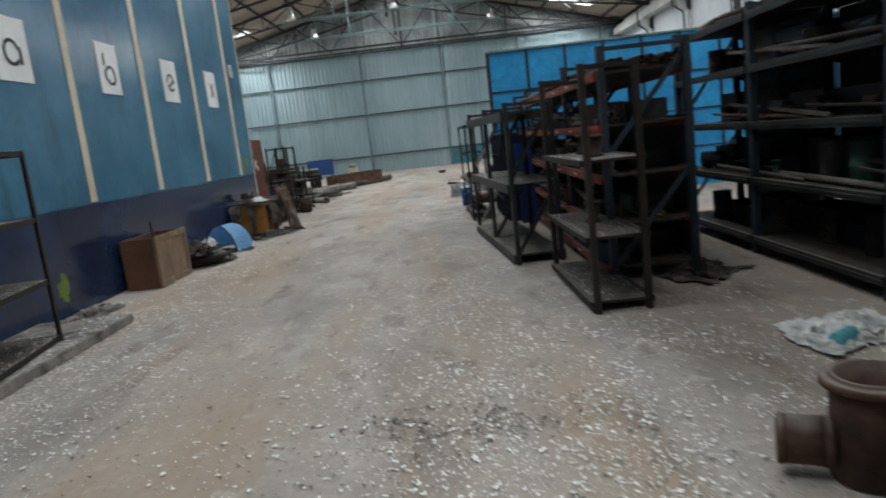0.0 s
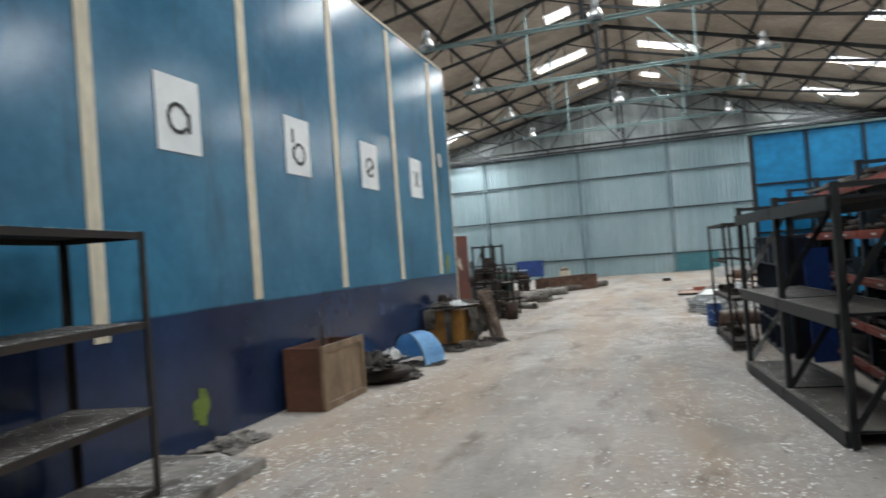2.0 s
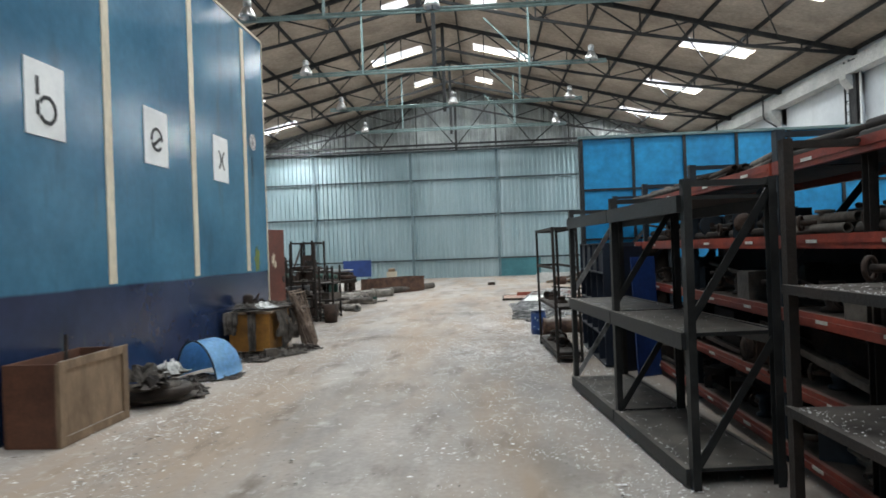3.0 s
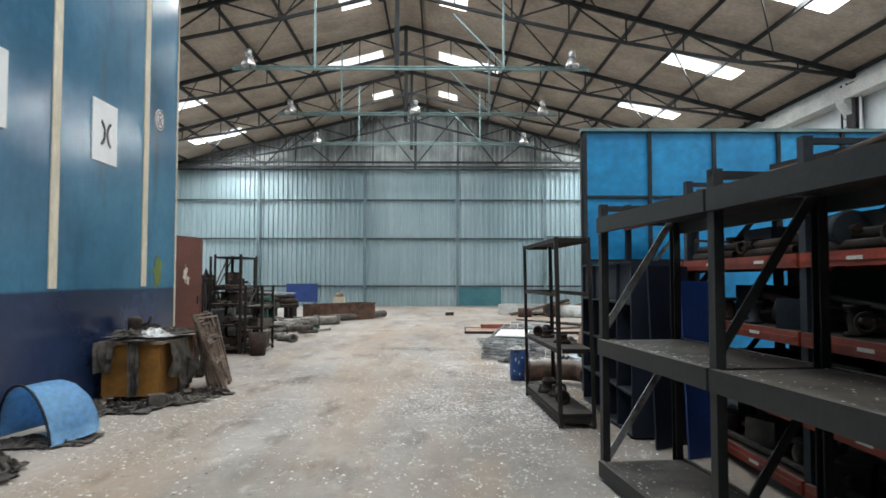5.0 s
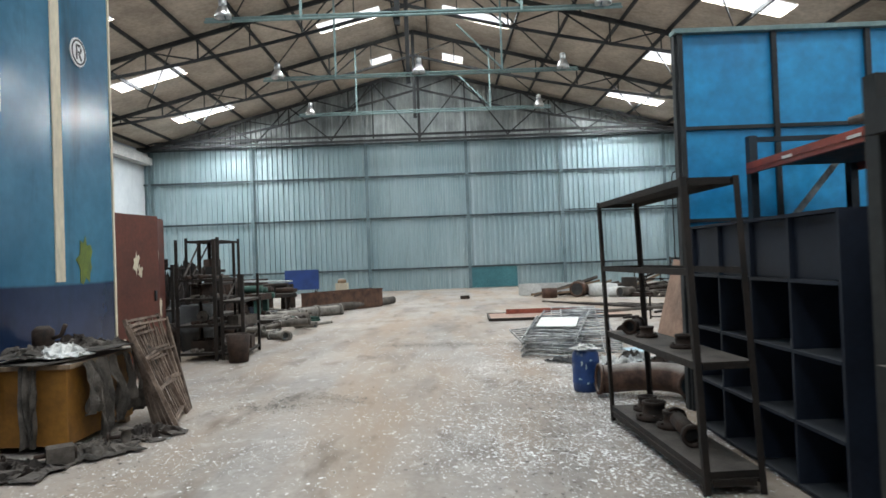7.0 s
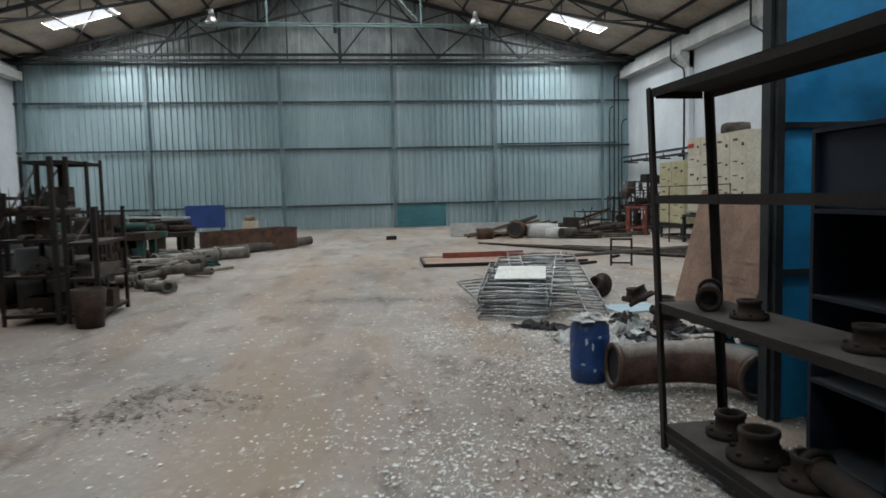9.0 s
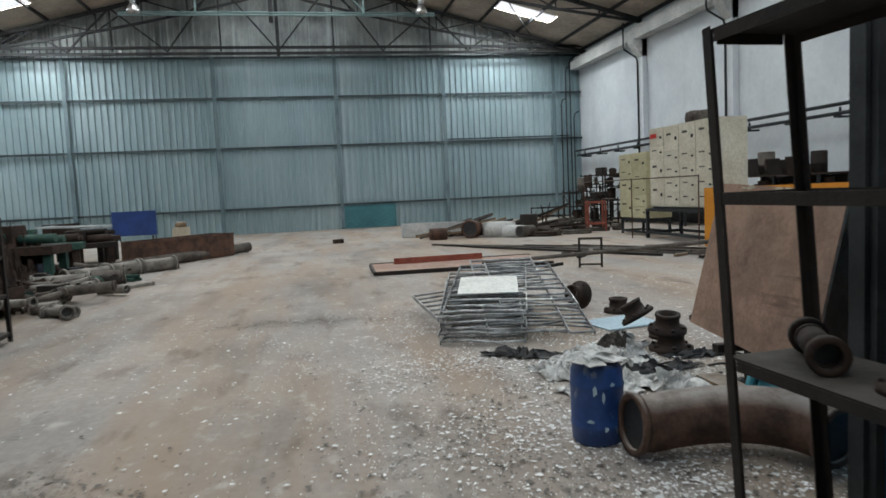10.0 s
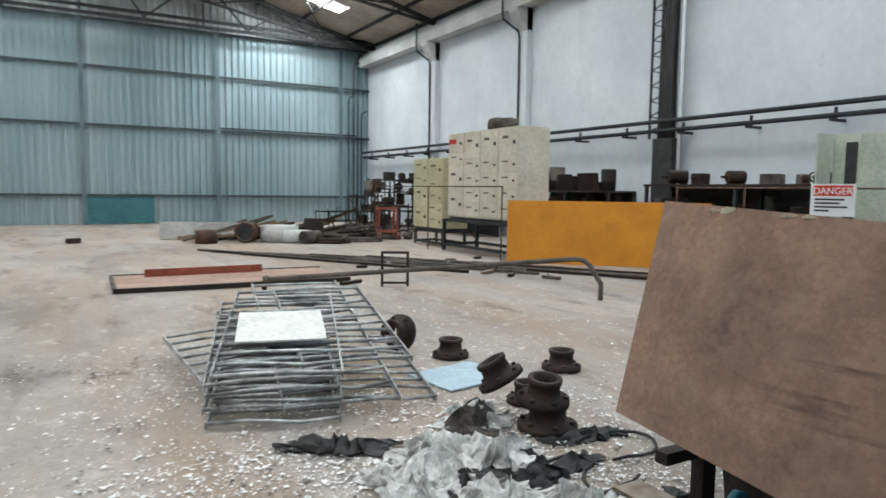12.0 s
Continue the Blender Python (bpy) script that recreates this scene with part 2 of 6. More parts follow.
M_GREEN = make("machine_green_paint", (0.015, 0.05, 0.04), (0.04, 0.1, 0.075), 0.5, 0.1, 3, 30, 0.1, 0.2)
M_LIME = make("lime_spray_paint", (0.07, 0.11, 0.02), (0.15, 0.21, 0.03), 0.6, 0, 6, 40, 0.05, 0.05)
M_PANE = make("translucent_roof_sheet", (0.7, 0.72, 0.7), (0.8, 0.82, 0.8), 0.5, 0, 3, 20, 0.05, 0.02)
M_SIGNRED = make("red_sign_enamel", (0.5, 0.02, 0.02), (0.6, 0.04, 0.03), 0.4, 0, 4, 30, 0.02, 0.02)

bs = M_PANE.node_tree.nodes["Principled BSDF"]
tl_bsdf = M_PANE.node_tree.nodes.new("ShaderNodeBsdfTranslucent")
tl_bsdf.inputs["Color"].default_value = (0.97, 0.98, 0.98, 1)
blend = M_PANE.node_tree.nodes.new("ShaderNodeMixShader")
blend.inputs[0].default_value = 0.97
M_PANE.node_tree.links.new(bs.outputs[0], blend.inputs[1])
M_PANE.node_tree.links.new(tl_bsdf.outputs[0], blend.inputs[2])
M_PANE.node_tree.links.new(blend.outputs[0], M_PANE.node_tree.nodes["Material Output"].inputs["Surface"])


def add_streaks(m, colour, stretch, scale, low, high, amount):
    """Mixes noise streaks of a colour into a material: dirt, stains, painted gloss and shade."""
    nt = m.node_tree
    N, L = nt.nodes, nt.links
    socket = N["Principled BSDF"].inputs["Base Color"]
    src = socket.links[0].from_socket
    tc, mp, nz, mr, mix = N.new("ShaderNodeTexCoord"), N.new("ShaderNodeMapping"), N.new("ShaderNodeTexNoise"), N.new("ShaderNodeMapRange"), N.new("ShaderNodeMix")
    mp.inputs["Scale"].default_value = stretch
    nz.inputs["Scale"].default_value, nz.inputs["Detail"].default_value, nz.inputs["Roughness"].default_value = scale, 7, 0.6
    mr.inputs["From Min"].default_value, mr.inputs["From Max"].default_value, mr.inputs["To Max"].default_value = low, high, amount
    mix.data_type = "RGBA"
    ins = [i for i in mix.inputs if i.type == "RGBA"]
    L.new(tc.outputs["Object"], mp.inputs[0])
    L.new(mp.outputs[0], nz.inputs["Vector"])
    L.new(nz.outputs["Fac"], mr.inputs[0])
    L.new(mr.outputs[0], mix.inputs[0])
    L.new(src, ins[0])
    ins[1].default_value = (*colour, 1)
    L.new([o for o in mix.outputs if o.type == "RGBA"][0], socket)


M_FLOOR2 = make("plinth_concrete", (0.10, 0.09, 0.08), (0.34, 0.31, 0.28), 0.8, 0, 1.2, 25, 0.15, 0)
add_streaks(M_FLOOR, (0.355, 0.265, 0.19), (1.0, 0.16, 1), 0.9, 0.43, 0.62, 0.8)
add_streaks(M_FLOOR, (0.17, 0.15, 0.13), (1.0, 0.3, 1), 0.9, 0.51, 0.70, 0.7)
add_streaks(M_FLOOR, (0.12, 0.09, 0.065), (1.0, 0.35, 1), 2.4, 0.56, 0.72, 0.7)
add_streaks(M_FLOOR, (0.58, 0.55, 0.51), (1.0, 0.7, 1), 5.0, 0.58, 0.72, 0.6)
add_streaks(M_FLOOR2, (0.03, 0.026, 0.022), (1.0, 1.0, 1), 3.0, 0.5, 0.65, 0.8)
add_streaks(M_SHEET, (0.16, 0.20, 0.21), (1.6, 1, 0.12), 1.1, 0.56, 0.78, 0.5)
# pale and dark streaks paint rib gloss and valley shade into the sheets
add_streaks(M_SHEET, (0.60, 0.69, 0.71), (3.0, 1, 0.06), 1.3, 0.56, 0.74, 0.42)
add_streaks(M_SHEET, (0.10, 0.13, 0.135), (5.0, 1, 0.10), 1.6, 0.60, 0.76, 0.38)
add_streaks(M_GABLE, (0.62, 0.68, 0.68), (4.0, 1, 0.10), 1.3, 0.54, 0.66, 0.7)
add_streaks(M_CONC, (0.66, 0.62, 0.55), (1.0, 0.5, 0.35), 0.6, 0.58, 0.75, 0.4)
add_streaks(M_CONC, (0.30, 0.31, 0.32), (1.0, 2.2, 0.9), 1.3, 0.66, 0.8, 0.55)
add_streaks(M_CONC, (0.42, 0.44, 0.46), (1.0, 0.8, 0.25), 0.7, 0.55, 0.8, 0.55)
add_streaks(M_PART, (0.012, 0.022, 0.032), (1, 1, 0.22), 1.6, 0.56, 0.76, 0.75)
add_streaks(M_PART, (0.05, 0.085, 0.07), (1, 1, 0.15), 3.5, 0.62, 0.75, 0.5)
add_streaks(M_PLY, (0.40, 0.28, 0.20), (1, 0.9, 1), 6.0, 0.50, 0.72, 0.5)
add_streaks(M_PLY, (0.055, 0.033, 0.024), (1, 0.25, 2.2), 4.0, 0.60, 0.72, 0.8)
add_streaks(M_FOIL, (0.10, 0.095, 0.085), (1, 1, 1), 9.0, 0.52, 0.66, 0.7)
add_streaks(M_DRUM, (0.30, 0.34, 0.40), (1, 1, 0.6), 8.0, 0.60, 0.68, 0.7)

# ---- mesh helpers ----


def box(bm, x0, x1, y0, y1, z0, z1, m=None):
    vs = [bm.verts.new((m @ Vector(p)) if m else p) for p in ((x0, y0, z0), (x1, y0, z0), (x1, y1, z0), (x0, y1, z0), (x0, y0, z1), (x1, y0, z1), (x1, y1, z1), (x0, y1, z1))]
    for f in ((3, 2, 1, 0), (4, 5, 6, 7), (0, 1, 5, 4), (1, 2, 6, 5), (2, 3, 7, 6), (3, 0, 4, 7)):
        bm.faces.new([vs[i] for i in f])
    return bm


def along(p, q, up=(0, 0, 1)):
    """A pose at p whose local z points to q."""
    p, q = Vector(p), Vector(q)
    d = (q - p).normalized()
    u = Vector(up)
    if abs(d.dot(u)) > 0.98:
        u = Vector((0, 1, 0))
    x = u.cross(d).normalized()
    y = d.cross(x)
    m = Matrix((x, y, d)).transposed().to_4x4()
    m.translation = p
    return m, (q - p).length


def bar(bm, p, q, w, h=None, up=(0, 0, 1)):
    h = h or w
    m, n = along(p, q, up)
    return box(bm, -w / 2, w / 2, -h / 2, h / 2, 0, n, m)


def extrude(bm, outline, p, q, up=(0, 0, 1)):
    """A closed outline in local x, y, drawn out from p to q."""
    m, n = along(p, q, up)
    a = [bm.verts.new(m @ Vector((x, y, 0))) for x, y in outline]
    b = [bm.verts.new(m @ Vector((x, y, n))) for x, y in outline]
    k = len(outline)
    bm.faces.new(a[::-1])
    bm.faces.new(b)
    for i in range(k):
        bm.faces.new((a[i], a[(i + 1) % k], b[(i + 1) % k], b[i]))
    return bm


def angle_iron(bm, p, q, w, t=0.006, up=(0, 0, 1), sx=1, sy=1):
    return extrude(bm, [(sx * x, sy * y) for x, y in ((0, 0), (w, 0), (w, t), (t, t), (t, w), (0, w))], p, q, up)


def blot(bm, m, ry, rz, n=18, t=0.003, rough=0.4):
    """An irregular thin patch in the local y-z plane."""
    pts = []
    for k in range(n):
        a = 2 * math.pi * k / n
        g = 1 - rough + rough * 1.3 * rng.random()
        pts.append((g * ry * math.cos(a), g * rz * math.sin(a)))
    a = [bm.verts.new(m @ Vector((0, y, z))) for y, z in pts]
    b = [bm.verts.new(m @ Vector((t, y, z))) for y, z in pts]
    ca, cb = bm.verts.new(m @ Vector((0, 0, 0))), bm.verts.new(m @ Vector((t, 0, 0)))
    for i in range(n):
        j = (i + 1) % n
        bm.faces.new((a[j], a[i], ca))
        bm.faces.new((b[i], b[j], cb))
        bm.faces.new((a[i], a[j], b[j], b[i]))
    return bm


def lathe(bm, prof, m=None, seg=16, close=True):
    """Turns a profile of (radius, height) round the local z axis."""
    rows = []
    for r, z in prof:
        row = []
        for i in range(seg):
            a = 2 * math.pi * i / seg
            p = Vector((r * math.cos(a), r * math.sin(a), z))
            row.append(bm.verts.new(m @ p if m else p))
        rows.append(row)
    if close:
        rows.append(rows[0])
    for a, b in zip(rows, rows[1:]):
        for i in range(seg):
            f = bm.faces.new((a[i], a[(i + 1) % seg], b[(i + 1) % seg], b[i]))
            f.smooth = True
    if not close:
        bm.faces.new(rows[0][::-1])
        bm.faces.new(rows[-1])
    return bm


def tube(bm, p, q, r, seg=10, wall=0.0):
    m, n = along(p, q)
    if wall:
        return lathe(bm, [(r, 0), (r, n), (r - wall, n), (r - wall, 0)], m, seg)
    return lathe(bm, [(r, 0), (r, n)], m, seg, False)


def sweep(bm, pts, r, seg=8):
    """A round bar through a run of points."""
    pts = [Vector(p) for p in pts]
    rows = []
    x = None
    for i, p in enumerate(pts):
        d = (pts[min(i + 1, len(pts) - 1)] - pts[max(i - 1, 0)]).normalized()
        if x is None:
            x = d.orthogonal().normalized()
        x = (x - d * x.dot(d)).normalized()
        y = d.cross(x)
        rows.append([bm.verts.new(p + r * (math.cos(2 * math.pi * k / seg) * x + math.sin(2 * math.pi * k / seg) * y)) for k in range(seg)])
    for a, b in zip(rows, rows[1:]):
        for i in range(seg):
            bm.faces.new((a[i], a[(i + 1) % seg], b[(i + 1) % seg], b[i])).smooth = True
    bm.faces.new(rows[0][::-1])
    bm.faces.new(rows[-1])
    return bm


def bevelled(bm, w=0.006):
    bmesh.ops.bevel(bm, geom=[e for e in bm.edges if e.is_manifold and e.calc_face_angle(0) > 0.6], offset=w, segments=1, affect='EDGES', clamp_overlap=True)
    return bm


def mesh_of(name, bm, material):
    bmesh.ops.recalc_face_normals(bm, faces=bm.faces)
    me = bpy.data.meshes.new(name)
    bm.to_mesh(me)
    bm.free()
    me.materials.append(material)
    return me


def part(name, bm, material, parent, label=""):
    ob = new(name, mesh_of(name, bm, material))
    ob.parent = parent
    return tagged(ob, label)


def solid(name, bm, material, label, category="", group="", kind="", m=None):
    """A thing or piece of the setting that is one mesh."""
    ob = new(name, mesh_of(name, bm, material))
    if m:
        ob.matrix_world = m
    return tagged(ob, label, category, group, kind)


def thing(name, m, label, category, group=""):
    ob = new(name)
    ob.empty_display_size = 0.1
    ob.matrix_world = m
    return tagged(ob, label, category, group)


def B():
    return bmesh.new()


# ---- the building ----
rng = random.Random(5)
bm = B()
bmesh.ops.create_grid(bm, x_segments=60, y_segments=110, size=0.5)
for v in bm.verts:
    x, y = X_WEST - 0.1 + (v.co.x + 0.5) * (X_EAST - X_WEST + 0.2), Y_SOUTH - 0.1 + (v.co.y + 0.5) * (Y_NORTH - Y_SOUTH + 0.2)
    v.co = (x, y, 0.006 * noise.noise((x * 0.7, y * 0.7, 0)) - 0.006)
solid("floor", bm, M_FLOOR, "dusty worn concrete floor strewn with pale flakes", "floor", kind="structure")

# north wall: ribbed steel sheets on posts and girts
wall_n = solid("wall_north", box(B(), X_WEST - 0.2, X_EAST + 0.2, Y_NORTH + 0.08, Y_NORTH + 0.2, 0, 7.2), M_SHEET, "tall end wall clad in ribbed blue-grey steel sheets", "wall", kind="structure")
bm = B()
prev = None
x = X_WEST
prof = ((0.0, 0.0), (0.13, 0.0), (0.15, -0.085), (0.23, -0.085))
while x < X_EAST:
    for dx, dy in prof:
        xx = min(x + dx, X_EAST)
        a, b = bm.verts.new((xx, Y_NORTH + 0.075 + dy, 0)), bm.verts.new((xx, Y_NORTH + 0.075 + dy, roof_z(xx) + 0.1))
        c = bm.verts.new((xx, Y_NORTH + 0.075 + dy, 7.22))
        if prev:
            bm.faces.new((prev[0], a, c, prev[2]))
            bm.faces.new((prev[2], c, b, prev[1])).material_index = 1
        prev = (a, b, c)
    x += 0.25
cladding = part("cladding", bm, M_SHEET, wall_n, "ribbed blue-grey sheet")
cladding.data.materials.append(M_GABLE)
for px in (-14.7, -9.74, -4.16, 0.7, 5.3, 10.3):
    bm = B()
    box(bm, px - 0.075, px + 0.075, Y_NORTH - 0.15, Y_NORTH - 0.135, 0, 7.2)
    box(bm, px - 0.012, px + 0.012, Y_NORTH - 0.135, Y_NORTH - 0.012, 0, 7.2)
    part("wall_post", bm, M_POST, wall_n)
for gz in (1.04, 3.53, 5.56, 7.18):
    bm = B()
    box(bm, X_WEST, X_EAST, Y_NORTH - 0.13, Y_NORTH - 0.008, gz - 0.02, gz + 0.02)
    box(bm, X_WEST, X_EAST, Y_NORTH - 0.132, Y_NORTH - 0.115, gz - 0.045, gz + 0.045)
    part("girt", bm, M_GIRT, wall_n)
part("girt", box(B(), 5.4, 11.0, Y_NORTH - 0.13, Y_NORTH - 0.02, 3.62, 3.67), M_GIRT, wall_n)
door = solid("door_1", bevelled(box(B(), 0.7, 2.98, Y_NORTH - 0.10, Y_NORTH - 0.045, 0.02, 1.05)), M_TURQ, "low green-blue steel flap in the ribbed end wall", "door", kind="structure")
part("rail", box(B(), 0.7, 2.98, Y_NORTH - 0.115, Y_NORTH - 0.103, 0.3, 0.36), M_TURQ, door)

# side walls with piers, corbels and a crane beam
for name, xw, s in (("wall_east", X_EAST, 1), ("wall_west", X_WEST, -1)):
    w = solid(name, box(B(), *sorted((xw, xw + 0.25 * s)), Y_SOUTH, Y_NORTH, 0, 7.5), M_CONC, "high whitewashed masonry side wall with streaks", "wall", kind="structure")
    for yt in TRUSSES[1:]:
        part("pier", bevelled(box(B(), *sorted((xw - 0.01 * s, xw - 0.2 * s)), yt - 0.2, yt + 0.2, 0, 6.5), 0.02), M_CONC, w)
        bm = B()
        m = Matrix.Translation((xw, yt, 6.5)) @ Matrix.Diagonal((-s, 1, 1, 1))
        vs = [bm.verts.new(m @ Vector(p)) for p in ((0, -0.2, -0.6), (0.22, -0.2, -0.6), (0.55, -0.2, -0.12), (0.55, -0.2, 0), (0, -0.2, 0), (0, 0.2, -0.6), (0.22, 0.2, -0.6), (0.55, 0.2, -0.12), (0.55, 0.2, 0), (0, 0.2, 0))]
        bm.faces.new(vs[:5])
        bm.faces.new(vs[5:][::-1])
        for i in range(5):
            bm.faces.new((vs[i], vs[(i + 1) % 5], vs[5 + (i + 1) % 5], vs[5 + i]))
        part("corbel", bm, M_BEAM, w)
    part("crane_beam", bevelled(box(B(), *sorted((xw - 0.08 * s, xw - 0.5 * s)), Y_SOUTH, Y_NORTH - 0.2, 6.505, 6.85), 0.02), M_BEAM, w)
    part("ledge", bevelled(box(B(), *sorted((xw - 0.01 * s, xw - 0.3 * s)), Y_SOUTH, Y_NORTH - 0.2, 6.855, 7.05), 0.02), M_BEAM, w)
solid("wall_south", box(B(), X_WEST, X_EAST, Y_SOUTH - 0.2, Y_SOUTH, 0, 10.9), M_CONC, "plain whitewashed rear wall", "wall", kind="structure")

# roof with openings for the skylights
bm = B()
ys = sorted([Y_SOUTH - 0.4, Y_NORTH + 0.3] + [y + d for y in BAYS for d in (-0.5, 0.5)])
for xs in ((X_WEST - 0.5, -12.2, -9.75, -4.8, -3.5, -2.55, RIDGE_X), (RIDGE_X, -0.3, 0.6, 2.1, 7.0, 9.3, X_EAST + 0.5)):
    for x0, x1 in zip(xs, xs[1:]):
        for y0, y1 in zip(ys, ys[1:]):
            xm, ym = (x0 + x1) / 2, (y0 + y1) / 2
            if any(a < xm < b and abs(ym - c) < 0.5 for a, b, c in SKYLIGHTS):
                continue
            vs = [bm.verts.new((x, y, roof_z(x) + h)) for h in (0, 0.06) for x, y in ((x0, y0), (x1, y0), (x1, y1), (x0, y1))]
            for f in ((3, 2, 1, 0), (4, 5, 6, 7), (0, 1, 5, 4), (1, 2, 6, 5), (2, 3, 7, 6), (3, 0, 4, 7)):
                bm.faces.new([vs[i] for i in f])
solid("ceiling", bm, M_ROOF, "brown fibre-cement roof underside", "ceiling", kind="structure")
for i, (x0, x1, yc) in enumerate(SKYLIGHTS):
    bm = B()
    vs = [bm.verts.new((x, y, roof_z(x) + h)) for h in (0.066, 0.075) for x, y in ((x0 - 0.05, yc - 0.55), (x1 + 0.05, yc - 0.55), (x1 + 0.05, yc + 0.55), (x0 - 0.05, yc + 0.55))]
    for f in ((3, 2, 1, 0), (4, 5, 6, 7), (0, 1, 5, 4), (1, 2, 6, 5), (2, 3, 7, 6), (3, 0, 4, 7)):
        bm.faces.new([vs[j] for j in f])
    solid("window_%d" % (i + 1), bm, M_PANE, "translucent daylight sheet in the roof", "skylight", "roof skylights", "structure")

# purlins and roof trusses
purlins = tagged(new("purlins"), "dark steel purlins under the roof sheets", "purlins", kind="structure")
for px in (0.6, 3.75, 5.3, 6.9, 8.4, 10.03, 11.9, 13.0):
    for s in (-1, 1):
        x = RIDGE_X + s * px
        if X_WEST < x < X_EAST:
            part("purlin", box(B(), x - 0.03, x + 0.03, Y_SOUTH, Y_NORTH, roof_z(x) - 0.13, roof_z(x) - 0.012), M_TRUSS, purlins)


def truss_half(bm_top, bm_web, y, s):
    """One side of a roof truss: rafter, a shallower lower chord, and lattice between them."""
    half = (X_EAST - RIDGE_X) if s > 0 else (RIDGE_X - X_WEST)
    half -= 0.1
    top = [Vector((RIDGE_X + s * half * k / 8, y, RIDGE_Z - 0.2 - SLOPE * half * k / 8)) for k in range(9)]
    drop = (0.95, 0.95, 0.92, 0.85, 0.75, 0.62, 0.45, 0.25, 0.05)
    low = [t - Vector((0, 0, d)) for t, d in zip(top, drop)]
    for a, b in zip(top, top[1:]):
        bar(bm_top, a, b, 0.10, 0.14)
    for a, b in zip(low, low[1:]):
        bar(bm_top, a, b, 0.08, 0.09)
    for k in range(8):
        bar(bm_web, top[k], low[k + 1] if k % 2 else low[k], 0.045)
        if k % 2 == 0:
            bar(bm_web, low[k], top[k + 1], 0.045)
        bar(bm_web, top[k + 1], low[k + 1], 0.035)


for i, y in enumerate(TRUSSES):
    tr = tagged(new("roof_truss"), "sooty black steel lattice roof truss", "roof truss", "roof trusses", "structure")
    for s in (-1, 1):
        top, web = B(), B()
        truss_half(top, web, y, s)
        part("rafter", top, M_TRUSS, tr)
        part("lattice", web, M_TRUSS, tr)
    part("king_post", bar(B(), (RIDGE_X, y, 7.1), (RIDGE_X, y, RIDGE_Z - 0.15), 0.13), M_TRUSS, tr)
    if i == 0:
        for z in (7.22, 7.45):
            part("bottom_chord", box(B(), X_WEST, X_EAST, y - 0.05, y + 0.05, z - 0.05, z + 0.05), M_TRUSS, tr)
        for s in (-1, 1):
            web = B()
            for a, b in ((0.0, 2.2), (4.2, 2.2), (4.2, 6.2), (7.8, 6.2), (7.8, 9.2), (10.6, 9.2), (2.2, 2.2), (6.2, 6.2)):
                xa, xb = RIDGE_X + s * a, RIDGE_X + s * b
                bar(web, (xa, y, 7.3), (xb, y, roof_z(xb) - 0.2), 0.06)
            part("brace", web, M_TRUSS, tr)
    elif i < 8:
        # wind bracing between neighbouring trusses
        web = B()
        for s in (-1, 1):
            for a in (2.5, 7.5):
                xa, xb = RIDGE_X + s * a, RIDGE_X + s * (a + 3.2)
                bar(web, (xa, y, roof_z(xa) - 0.22), (xb, y + 5.25, roof_z(xb) - 0.22), 0.035)
        part("brace", web, M_TRUSS, tr)

# lamp rails hung under the trusses, and their high-bay lamps
for i, y in enumerate(TRUSSES[1:6]):
    rail = thing("lamp_rail", pose(0, y - 0.12, 0), "pale teal double tube rail hung below a roof truss", "lamp rail", "lamp rails")
    for z, d in ((7.30, 0), (7.40, 0.08)):
        part("tube", tube(B(), (-6.1, d, z), (3.9, d, z), 0.035, 8), M_RAIL, rail)
    for hx in (-3.8, 1.5):
        part("hanger", bar(B(), (hx, 0.04, 7.28), (hx, 0.04, roof_z(hx) - 0.25), 0.06), M_RAIL, rail)
    part("strut", bar(B(), (1.5, 0.04, 7.45), (0.1, 0.04, 8.9), 0.045), M_RAIL, rail)
    for lx in ((-5.6, -1.15, 3.4) if i in (1, 3) else (-5.6, 3.4)):
        lamp_ob = thing("high_bay_lamp", pose(lx, y - 0.3, 7.30), "unlit spun-aluminium high-bay lamp on a tube rail", "lamp", "high-bay lamps")
        part("reflector", lathe(B(), [(0.20, 0.02), (0.19, 0.10), (0.12, 0.24), (0.09, 0.28), (0.085, 0.28), (0.115, 0.23), (0.185, 0.09), (0.195, 0.02)], None, 16), M_CHROME, lamp_ob)
        part("housing", lathe(B(), [(0.085, 0.285), (0.095, 0.30), (0.095, 0.46), (0.05, 0.50)], None, 14, False), M_GALV, lamp_ob)
        part("bracket", bar(B(), (0, 0, 0.40), (0, 0.19, 0.06), 0.03), M_RAIL, lamp_ob)

# ---- blue partition with sign boards ----
XP = -4.38
partition = solid("wall_partition", box(B(), XP - 0.12, XP, Y_SOUTH, 18.62, 0, 5.78), M_PART, "glossy blue panelled partition with navy dado and cream strips", "partition", kind="structure")
for ys in (2.0, 4.25, 6.48, 8.7, 10.93, 13.12, 15.38, 17.55):
    zb = 1.33 if ys > 9 else 1.15
    part("cover_strip", bevelled(box(B(), XP + 0.001, XP + 0.014, ys - 0.075, ys + 0.075, zb, 5.72), 0.003), M_STRIP, partition)
part("edge_trim", bevelled(box(B(), XP - 0.13, XP + 0.012, 18.625, 18.66, 0, 5.8), 0.004), M_STRIP, partition)
part("top_trim", bevelled(box(B(), XP - 0.14, XP + 0.012, Y_SOUTH, 18.62, 5.785, 5.83), 0.004), M_STRIP, partition)
solid("wall_room_return", box(B(), X_WEST + 0.01, XP - 0.14, 18.5, 18.6, 0, 5.78), M_PART, "blue end wall of the partitioned room", "wall", kind="structure")


